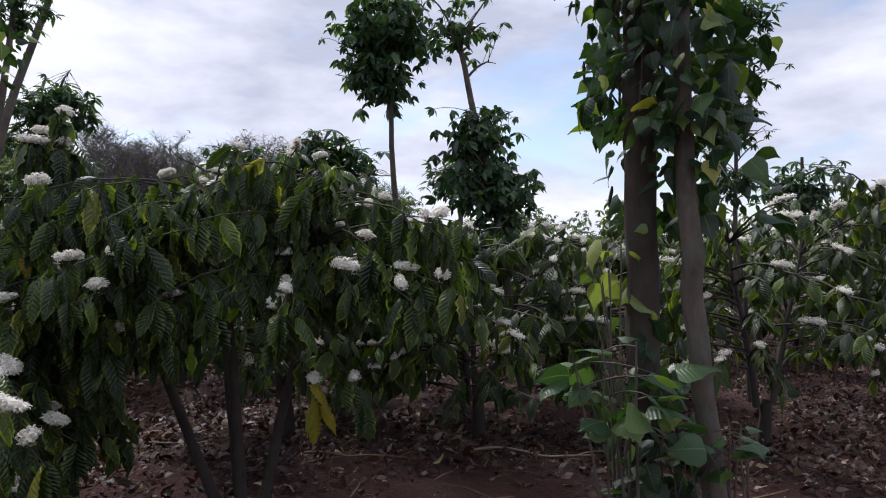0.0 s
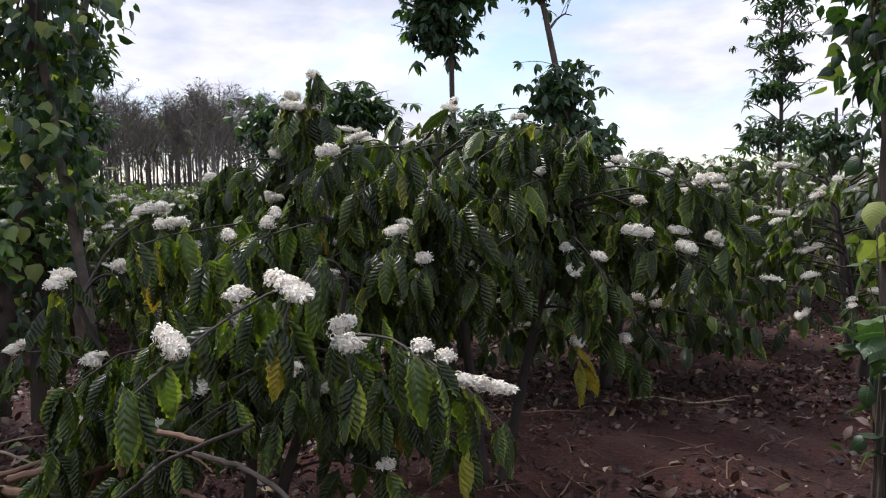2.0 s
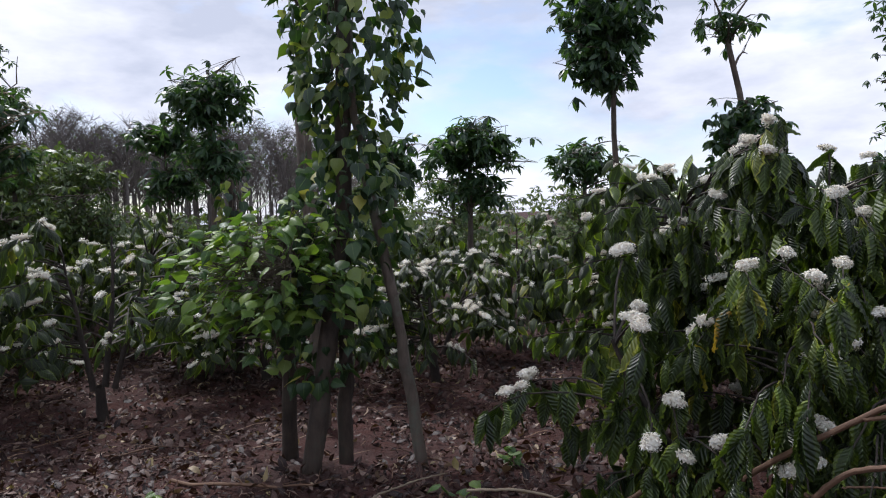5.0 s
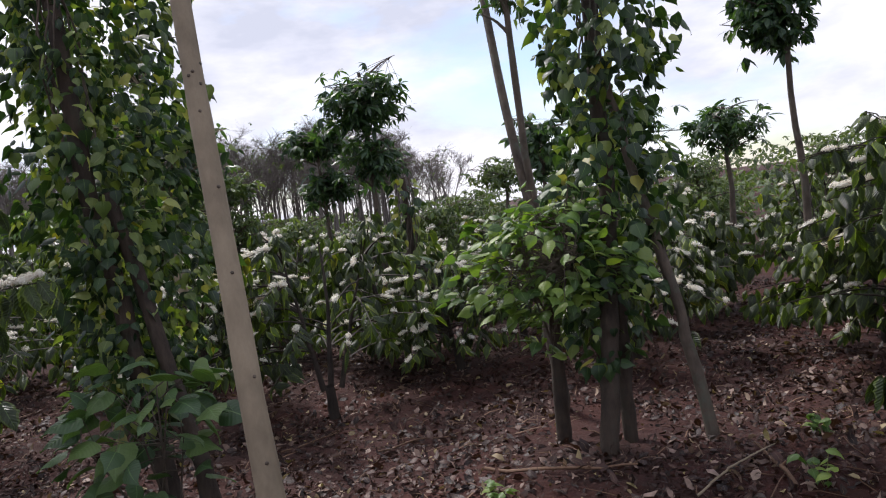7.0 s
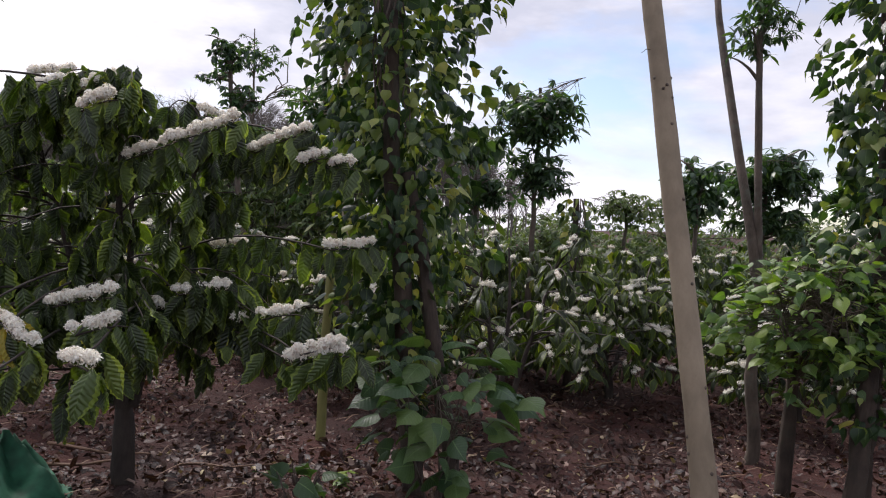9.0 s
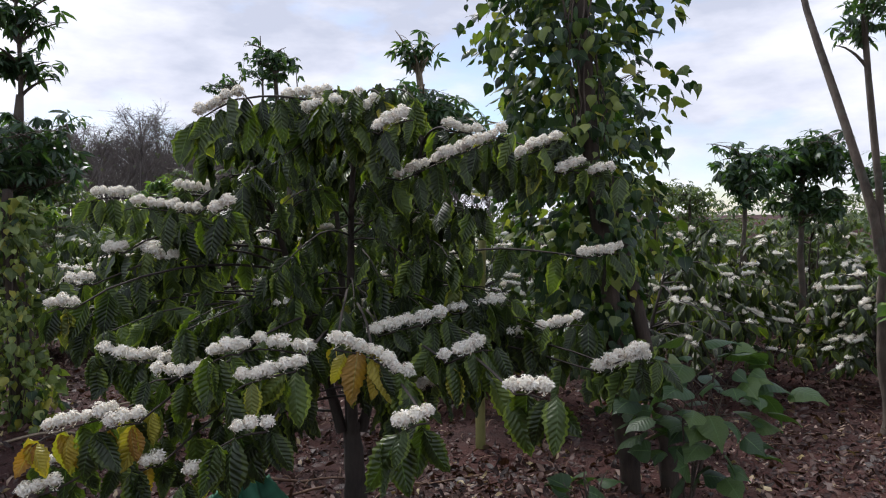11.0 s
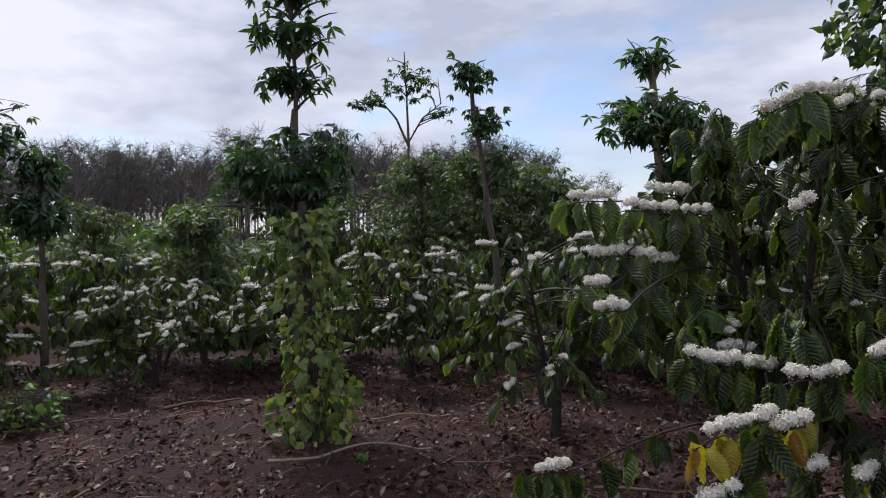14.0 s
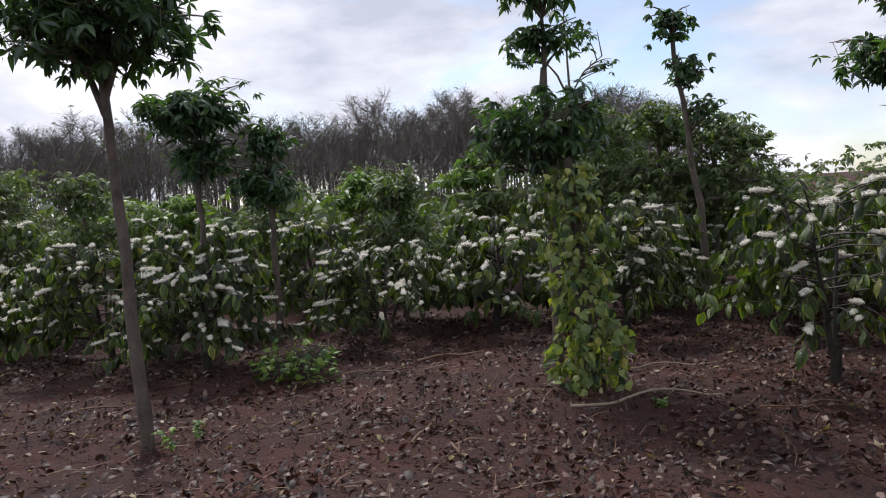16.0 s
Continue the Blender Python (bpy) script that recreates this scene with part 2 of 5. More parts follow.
def make_mesh(name, v, f, uv=None, mat=None, smooth=True):
    me = bpy.data.meshes.new(name)
    v, f = np.asarray(v, np.float32), np.asarray(f, np.int32)
    me.vertices.add(len(v))
    me.vertices.foreach_set("co", v.ravel())
    me.loops.add(f.size)
    me.loops.foreach_set("vertex_index", f.ravel())
    me.polygons.add(len(f))
    me.polygons.foreach_set("loop_start", np.arange(0, f.size, 4, dtype=np.int32))
    if smooth:
        me.polygons.foreach_set("use_smooth", np.ones(len(f), bool))
    if uv is not None:
        layer = me.uv_layers.new(name="UVMap")
        layer.data.foreach_set("uv", np.asarray(uv, np.float32)[f.ravel()].ravel())
    me.update(calc_edges=True)
    if mat:
        me.materials.append(mat)
    return me


def part(name, data, parent, label="", kind=""):
    ob = new(name, data)
    ob.parent = parent
    return tagged(ob, label=label, kind=kind)


def thing(name, x, y, z, label, category, group="", kind=""):
    ob = new(name)
    ob.empty_display_size = 0.1
    ob.matrix_basis = pose(x, y, z)
    return tagged(ob, label, category, group, kind)


def merge(pieces):
    vs, fs, us, n = [], [], [], 0
    for v, f, u in pieces:
        vs.append(v), fs.append(f + n), us.append(u)
        n += len(v)
    return np.concatenate(vs), np.concatenate(fs), np.concatenate(us)


def scatter(template, mats, locs):
    """Copies of one template, by 3x3 matrices and places, as one geometry."""
    v, f, u = template
    mats, locs = np.asarray(mats), np.asarray(locs)
    k = len(locs)
    out = np.einsum("kij,nj->kni", mats, v) + locs[:, None, :]
    faces = f[None] + (np.arange(k) * len(v))[:, None, None]
    return out.reshape(-1, 3), faces.reshape(-1, 4), np.tile(u, (k, 1))


def grid_faces(rows, cols):
    i, j = np.meshgrid(np.arange(rows - 1), np.arange(cols - 1), indexing="ij")
    a = (i * cols + j).ravel()
    return np.stack([a, a + cols, a + cols + 1, a + 1], 1)


def blade(shape, rows, cols, droop=(10, 80), fold=-0.3, pleats=0.0, pleat_n=7, wave=0.0, twist=0.0, scallop=0.07, arch=1.1):
    """A leaf of length 1 that leaves along +x with its upper side to +z. shape: half width along its length."""
    s = np.linspace(0, 1, rows)
    c = np.linspace(-1, 1, cols)
    a = np.radians(droop[0] + (droop[1] - droop[0]) * s**arch)
    step = 1 / (rows - 1)
    ax = np.concatenate([[0], np.cumsum(np.cos((a[1:] + a[:-1]) / 2) * step)])
    az_ = -np.concatenate([[0], np.cumsum(np.sin((a[1:] + a[:-1]) / 2) * step)])
    w = np.array([max(shape(t), 0.004) for t in s])
    S, C = np.meshgrid(s, c, indexing="ij")
    W = w[:, None] * np.ones_like(C) * (1 + (scallop if pleats else 0.0) * np.cos(2 * math.pi * pleat_n * S + 1.0))
    lift = fold * W * np.abs(C) ** 1.4 + pleats * np.abs(C) ** 0.7 * np.cos(2 * math.pi * pleat_n * (S - 0.10 * np.abs(C))) * (W > 0.02)
    lift = lift + wave * np.sin(5.5 * S + 2.2 * C) * np.abs(C)
    y = W * C * (1 - 0.12 * abs(fold))
    t = twist * S
    y, lift = y * np.cos(t) - lift * np.sin(t), y * np.sin(t) + lift * np.cos(t)
    x = ax[:, None] + lift * np.sin(a)[:, None]
    z = az_[:, None] + lift * np.cos(a)[:, None]
    v = np.stack([x, y, z], -1).reshape(-1, 3)
    uv = np.stack([S, (C + 1) / 2], -1).reshape(-1, 2)
    return v, grid_faces(rows, cols), uv


def ellipse_leaf(width, tip=1.6, base=1.0):
    return lambda t: width * (math.sin(math.pi * t ** (1 / base) if t > 0 else 0) ** 0.75) * (1 - 0.55 * t**tip) * 1.25


def blunt_leaf(width):
    return lambda t: width * math.sin(math.pi * t**0.88) ** 0.6 * (1 - 0.34 * t**2.4) if 0 < t < 1 else 0.0


def heart_leaf(width):
    return lambda t: width * (0.62 + 0.75 * math.sin(math.pi * min(t * 1.15 + 0.12, 1))) * (1 - t**2.6) * 0.95


def turn_z(a):
    c, s, o = np.cos(a), np.sin(a), np.zeros_like(a)
    return np.stack([np.stack([c, -s, o], -1), np.stack([s, c, o], -1), np.stack([o, o, o + 1], -1)], -2)


def turn_y(a):
    c, s, o = np.cos(a), np.sin(a), np.zeros_like(a)
    return np.stack([np.stack([c, o, s], -1), np.stack([o, o + 1, o], -1), np.stack([-s, o, c], -1)], -2)


def turn_x(a):
    c, s, o = np.cos(a), np.sin(a), np.zeros_like(a)
    return np.stack([np.stack([o + 1, o, o], -1), np.stack([o, c, -s], -1), np.stack([o, s, c], -1)], -2)


def leaf_turns(azimuth, pitch, roll, size):
    """Turns for leaves: heading about z, pitch downwards, roll about their own length."""
    m = turn_z(np.asarray(azimuth)) @ turn_y(np.asarray(pitch)) @ turn_x(np.asarray(roll))
    return m * np.asarray(size)[:, None, None]


def tube(points, radii, sides=7, rough=0.0, rng=None):
    p = np.asarray(points, float)
    r = np.broadcast_to(np.asarray(radii, float), (len(p),))
    d = np.gradient(p, axis=0)
    d /= np.linalg.norm(d, axis=1)[:, None] + 1e-9
    ref = np.where(np.abs(d[:, 2:3]) > 0.9, [[1.0, 0, 0]], [[0, 0, 1.0]])
    a = np.cross(d, ref)
    a /= np.linalg.norm(a, axis=1)[:, None] + 1e-9
    for i in range(1, len(a)):
        t = a[i - 1] - d[i] * (a[i - 1] @ d[i])
        a[i] = t / (np.linalg.norm(t) + 1e-9)
    b = np.cross(d, a)
    th = np.linspace(0, 2 * math.pi, sides + 1)
    rr = r[:, None] * np.ones(sides + 1)
    if rough and rng is not None:
        k = rng.normal(0, rough, (len(p), sides))
        rr = rr * (1 + np.concatenate([k, k[:, :1]], 1))
    v = p[:, None] + rr[..., None] * (np.cos(th)[None, :, None] * a[:, None] + np.sin(th)[None, :, None] * b[:, None])
    uv = np.stack(np.meshgrid(np.linspace(0, 1, len(p)), np.linspace(0, 1, sides + 1), indexing="ij"), -1).reshape(-1, 2)
    return v.reshape(-1, 3), grid_faces(len(p), sides + 1), uv


def bend(p0, p1, rise, n=8, wobble=0.0, rng=None):
    """An arched line from p0 to p1 that bulges upwards by rise."""
    p0, p1 = np.asarray(p0, float), np.asarray(p1, float)
    s = np.linspace(0, 1, n)[:, None]
    line = p0 * (1 - s) + p1 * s
    line[:, 2] += (4 * s * (1 - s))[:, 0] * rise
    if wobble and rng is not None:
        k = rng.normal(0, wobble, (n, 3))
        k[0] = 0
        line += np.cumsum(k, 0) * s * 0.6
    return line


def along(line, s):
    t = np.clip(s, 0, 0.9999) * (len(line) - 1)
    i = int(t)
    return line[i] + (line[i + 1] - line[i]) * (t - i), line[i + 1] - line[i]


# ---------------------------------------------------------------- leaf and flower templates
COFFEE_DROOP = (((38, 98), 0.45), ((60, 100), -0.5), ((24, 96), 0.3), ((70, 102), 0.6), ((48, 95), -0.35), ((30, 104), 0.25))
COFFEE_NEAR = [blade(blunt_leaf(0.195), 21, 5, dr, -0.6, 0.028, 7.6, 0.05, tw, 0.12, 0.6) for dr, tw in COFFEE_DROOP]
COFFEE_REST = [blade(blunt_leaf(0.195), 11, 3, dr, -0.6, 0.028, 3.6, 0.05, tw, 0.12, 0.6) for dr, tw in COFFEE_DROOP]
COFFEE_MID = [blade(ellipse_leaf(0.23, 1.6), 4, 3, dr, -0.45, arch=0.7) for dr in ((30, 90), (55, 92), (10, 80))]
COFFEE_FAR = [blade(ellipse_leaf(0.24, 1.6), 4, 2, dr, 0, arch=0.7) for dr in ((30, 90), (55, 92), (10, 78))]
VINE_LEAF = [blade(heart_leaf(0.33), 6, 5, dr, -0.18, 0, 1, 0.03, tw) for dr, tw in (((5, 35), 0.1), ((0, 50), -0.2), ((-10, 15), 0.25), ((10, 60), 0.0))]
BROAD_LEAF = [blade(heart_leaf(0.36), 7, 5, dr, -0.2, 0.006, 4, 0.04, tw) for dr, tw in (((-15, 40), 0.1), ((0, 55), -0.2), ((-5, 30), 0.2))]
OVATE_LEAF = [blade(heart_leaf(0.29), 6, 5, dr, -0.25, 0, 1, 0.03, tw) for dr, tw in (((-10, 35), 0.1), ((0, 60), -0.2), ((10, 45), 0.25))]
DRY_LEAF = [blade(ellipse_leaf(w * 1.25, 1.3), 4, 2, dr, fo, 0, 1, 0.05, tw)
            for w, dr, fo, tw in ((0.17, (-30, 30), 0.7, 0.3), (0.20, (-40, 10), -0.5, -0.5), (0.12, (-10, 60), 0.9, 0.8), (0.22, (-20, 20), 0.3, 0.1))]


def sprig(rng, leaflets, length, width, droop, spread=1.0, grid=(4, 2)):
    """A whorl of drooping leaflets on a short stalk."""
    leaf = blade(ellipse_leaf(width, 1.3), *grid, droop, -0.3)
    a = np.arange(leaflets) / leaflets * 2 * math.pi * spread + rng.uniform(-0.25, 0.25, leaflets)
    m = leaf_turns(a, rng.uniform(-0.35, 0.35, leaflets), rng.uniform(-0.3, 0.3, leaflets), length * rng.uniform(0.75, 1.15, leaflets))
    return scatter(leaf, m, np.zeros((leaflets, 3)))


_r = np.random.default_rng(5)
SPRIGS = [sprig(_r, 7, 0.19, 0.15, (10, 75)), sprig(_r, 6, 0.22, 0.14, (0, 60)), sprig(_r, 8, 0.17, 0.17, (25, 90))]
SPRIGS_BIG = [sprig(_r, 6, 0.20, 0.22, (15, 80)), sprig(_r, 5, 0.22, 0.22, (30, 85)), sprig(_r, 7, 0.18, 0.20, (5, 70))]
FAR_SPRIGS = [sprig(_r, 6, 0.26, 0.17, (5, 65), 1.0, (3, 2)), sprig(_r, 6, 0.28, 0.19, (10, 75), 1.0, (3, 2))]


def bloom(rng, length, flowers, petals=5, petal=0.020, radius=0.025, core_rows=11, core_sides=7):
    """A cluster of star flowers along +x, heaped on the upper side of a twig."""
    x = np.linspace(-0.5, 0.5, core_rows)
    lumps = 0.78 + 0.30 * np.cos(x * length / 0.045 * 2 * math.pi + rng.uniform(0, 6))
    prof = radius * 0.80 * np.sqrt(np.clip(1 - (2 * x) ** 4, 0.02, 1)) * lumps * rng.uniform(0.85, 1.12, core_rows)
    core = tube(np.stack([x * length, 0 * x, 0 * x + radius * 0.55], 1), prof, core_sides, 0.14, rng)
    star_v, star_f = [], []
    for i in range(petals):
        a = 2 * math.pi * i / petals
        d, e = np.array([math.cos(a), math.sin(a), 0.0]), np.array([-math.sin(a), math.cos(a), 0.0])
        up = np.array([0, 0, 1.0])
        n = len(star_v)
        star_v += [d * 0.06 - up * 0.1, d * 0.55 + e * 0.18 + up * 0.16, d * 1.0 - up * 0.1, d * 0.55 - e * 0.18 + up * 0.16]
        star_f.append([n, n + 1, n + 2, n + 3])
    star = (np.array(star_v) * petal, np.array(star_f), np.full((len(star_v), 2), 0.2))
    lx = rng.uniform(-0.52, 0.52, flowers) * length
    th = rng.normal(0, 1.2, flowers)
    reach = radius * rng.uniform(0.6, 1.35, flowers) * (0.82 + 0.28 * np.cos(lx / 0.045 * 2 * math.pi)) * np.sqrt(np.clip(1 - (lx / length * 1.75) ** 4, 0.25, 1))
    locs = np.stack([lx, np.sin(th) * reach, np.cos(th) * reach + radius * 0.55], 1)
    m = turn_x(-th) @ turn_y(rng.normal(0, 0.5, flowers) + lx / length * 1.2) @ turn_z(rng.uniform(0, 6.3, flowers))
    return merge([core, scatter(star, m * rng.uniform(0.8, 1.25, flowers)[:, None, None], locs)])


BLOOMS_NEAR = [make_mesh("blossom", *bloom(_r, L, n), M_PETAL, False) for L, n in ((0.05, 48), (0.07, 68), (0.10, 100), (0.12, 118), (0.16, 150), (0.21, 185))]
FAR_BLOOMS = [bloom(_r, L, n, 3, 0.030, 0.024, 6, 4) for L, n in ((0.06, 6), (0.11, 9), (0.17, 13))]
BLOOMS_MID = [make_mesh("blossom", *bloom(_r, L, n, 4, 0.022, 0.023, 7, 5), M_PETAL, False) for L, n in ((0.06, 16), (0.085, 20), (0.13, 28), (0.19, 38))]
LEAF_MESH = {"coffee": [make_mesh("leaf", *t, M_COFFEE) for t in COFFEE_NEAR], "yellow": [make_mesh("leaf", *t, M_YELLOW) for t in COFFEE_NEAR],
             "vine": [make_mesh("leaf", *t, M_VINE) for t in VINE_LEAF], "pale": [make_mesh("leaf", *t, M_VINE_PALE) for t in VINE_LEAF],
             "broad": [make_mesh("leaf", *t, M_BROAD) for t in BROAD_LEAF], "bright": [make_mesh("leaf", *t, M_BRIGHT) for t in OVATE_LEAF]}


def to_matrix(m3, loc):
    m = Matrix([list(map(float, row)) for row in m3]).to_4x4()
    m.translation = Vector([float(c) for c in loc])
    return m


def hang_leaves(parent, key, templates, mat, turns, locs, picked, name="foliage", label=""):
    """Leaves on a thing: the picked ones as single parts, the others as one mesh."""
    rest_templates = COFFEE_REST if templates is COFFEE_NEAR else templates
    turns, locs, picked = np.asarray(turns), np.asarray(locs), np.asarray(picked, bool)
    kind = np.arange(len(locs)) * 7919 % len(templates)
    for i in np.nonzero(picked)[0]:
        ob = part("leaf", LEAF_MESH[key][kind[i]], parent)
        ob.matrix_basis = to_matrix(turns[i], locs[i])
    kr = np.arange(len(locs)) * 7919 % len(rest_templates)
    rest = [scatter(t, turns[(kr == k) & ~picked], locs[(kr == k) & ~picked]) for k, t in enumerate(rest_templates) if ((kr == k) & ~picked).any()]
    if rest:
        part(name, make_mesh(name, *merge(rest), mat), parent, label, "stuff")


def nearest(points, eye, limit):
    """Marks the points that lie nearest to a place."""
    d = np.linalg.norm(np.asarray(points) - np.asarray(eye), axis=1)
    out = np.zeros(len(d), bool)
    out[np.argsort(d)[:limit]] = True
    return out
# ---------------------------------------------------------------- ground
def build_ground():
    def axis(lo, hi, step, far, n):
        mid = np.arange(lo, hi + step / 2, step)
        grow = np.geomspace(step, far, n)
        return np.concatenate([lo - grow[::-1], mid, hi + grow])

    xs, ys = axis(-19, 6, 0.14, 700, 40), axis(-1, 13, 0.14, 700, 40)
    X, Y = np.meshgrid(xs, ys, indexing="ij")
    Z = ground_z(X, Y)
    rng = np.random.default_rng(3)
    near = (X > -19.5) & (X < 6.5) & (Y > -1.5) & (Y < 13.5)
    Z = Z + near * rng.normal(0, 0.012, Z.shape)
    v = np.stack([X, Y, Z], -1).reshape(-1, 3)
    me = make_mesh("ground", v, grid_faces(len(xs), len(ys))[:, ::-1], None, M_SOIL)
    tagged(new("ground", me), "reddish brown bare plantation soil under leaf litter", "ground", kind="structure")


build_ground()


# ---------------------------------------------------------------- coffee bushes
def offsets(x, y, places):
    z0 = float(ground_z(x, y)) - 0.02
    return [(a - x, b - y, c - z0) for a, b, c in places]


def coffee_branch(rng, base, tip, rise, near, out, flowers=None, leaf_size=0.18, start=0.48, hang=0.06, detail=True):
    """One arching branch with leaf pairs that hang from it and flowers heaped on top. Adds to the lists in out."""
    base, tip = np.asarray(base, float), np.asarray(tip, float)
    line = bend(base, tip, rise, 9 if near else 6 if detail else 4, 0.012, rng)
    length = np.linalg.norm(np.diff(line, axis=0), axis=1).sum()
    out["wood"].append(tube(line, np.linspace(0.0065, 0.0025, len(line)) * (1.0 if near else 1.6), 5 if near else 3 if detail else 2))
    step = 0.062 if near else 0.085
    for s in np.arange(start, 1.001, step / max(length, 0.2)):
        p, d = along(line, s)
        head = math.atan2(d[1], d[0])
        for side in (-1, 1):
            if rng.random() < 0.18:
                continue
            spread = rng.normal(1.25, 0.4) * (1.0 if s < 0.9 else 0.8)
            out["leaf_loc"].append(p + rng.normal(0, 0.016, 3))
            out["leaf_az"].append(head + side * spread)
            out["leaf_pitch"].append(rng.normal(hang, 0.18))
            out["leaf_roll"].append(rng.normal(0, 0.38))
            out["leaf_size"].append(leaf_size * rng.uniform(0.65, 1.2) * (1.0 if s < 0.95 else 0.8))
    if near:
        for k in range(4):
            out["leaf_loc"].append(line[-1] + rng.normal(0, 0.010, 3))
            out["leaf_az"].append(head + (k - 1.5) * 1.15 + rng.normal(0, 0.3))
            out["leaf_pitch"].append(rng.normal(0.2, 0.15))
            out["leaf_roll"].append(rng.normal(0, 0.3))
            out["leaf_size"].append(leaf_size * rng.uniform(0.7, 1.1))
    for s in (flowers if flowers is not None else ()):
        p, d = along(line, s)
        side = rng.choice((-1, 1)) * rng.uniform(0.5, 1.25) if near else rng.normal(0, 0.35)
        out["bloom"].append((p + np.array([0, 0, 0.012 + 0.02 * near]), math.atan2(d[1], d[0]) + side, 0.5 * float(np.clip(math.atan2(-d[2], math.hypot(d[0], d[1])), -0.3, 0.4))))


def blossom_branch(rng, base, a, b, out, leaf_size=0.18):
    """A branch that reaches from its stem to a and on to b, with flower heads strung close together from a to b and leaves hanging below."""
    base, a, b = (np.asarray(p, float) for p in (base, a, b))
    d = (b - a) / (np.linalg.norm(b - a) + 1e-6)
    reach = bend(base, a - (0, 0, 0.02), 0.06 + 0.05 * rng.random(), 8, 0.008, rng)
    line = np.concatenate([reach[:-1], [a - (0, 0, 0.02), (a + b) / 2 - (0, 0, 0.015), b - (0, 0, 0.022), b + d * 0.05 - (0, 0, 0.04)]])
    out["wood"].append(tube(line, np.linspace(0.0085, 0.0028, len(line)), 5))
    length = float(np.linalg.norm(b - a))
    for s in np.arange(0.0, length + 0.02, 0.046):
        p = a + d * s + np.array([rng.normal(0, 0.006), rng.normal(0, 0.006), rng.normal(0.004, 0.004)])
        out["head"].append((p, math.atan2(d[1], d[0]) + rng.normal(0, 0.3), 0.6 * float(math.asin(np.clip(-d[2], -1, 1)))))
    stations = [along(reach, q)[0] for q in (0.46, 0.6, 0.72, 0.84, 0.95)] + [a + d * s for s in np.arange(0.03, length + 0.05, 0.062)] + [b + d * 0.05]
    head = math.atan2(d[1], d[0])
    for p in stations:
        for side in (-1, 1):
            if rng.random() < 0.1:
                continue
            out["leaf_loc"].append(p - (0, 0, 0.025) + rng.normal(0, 0.012, 3))
            out["leaf_az"].append(head + side * rng.normal(1.25, 0.35))
            out["leaf_pitch"].append(rng.normal(0.12, 0.2))
            out["leaf_roll"].append(rng.normal(0, 0.35))
            out["leaf_size"].append(leaf_size * rng.uniform(0.7, 1.2))


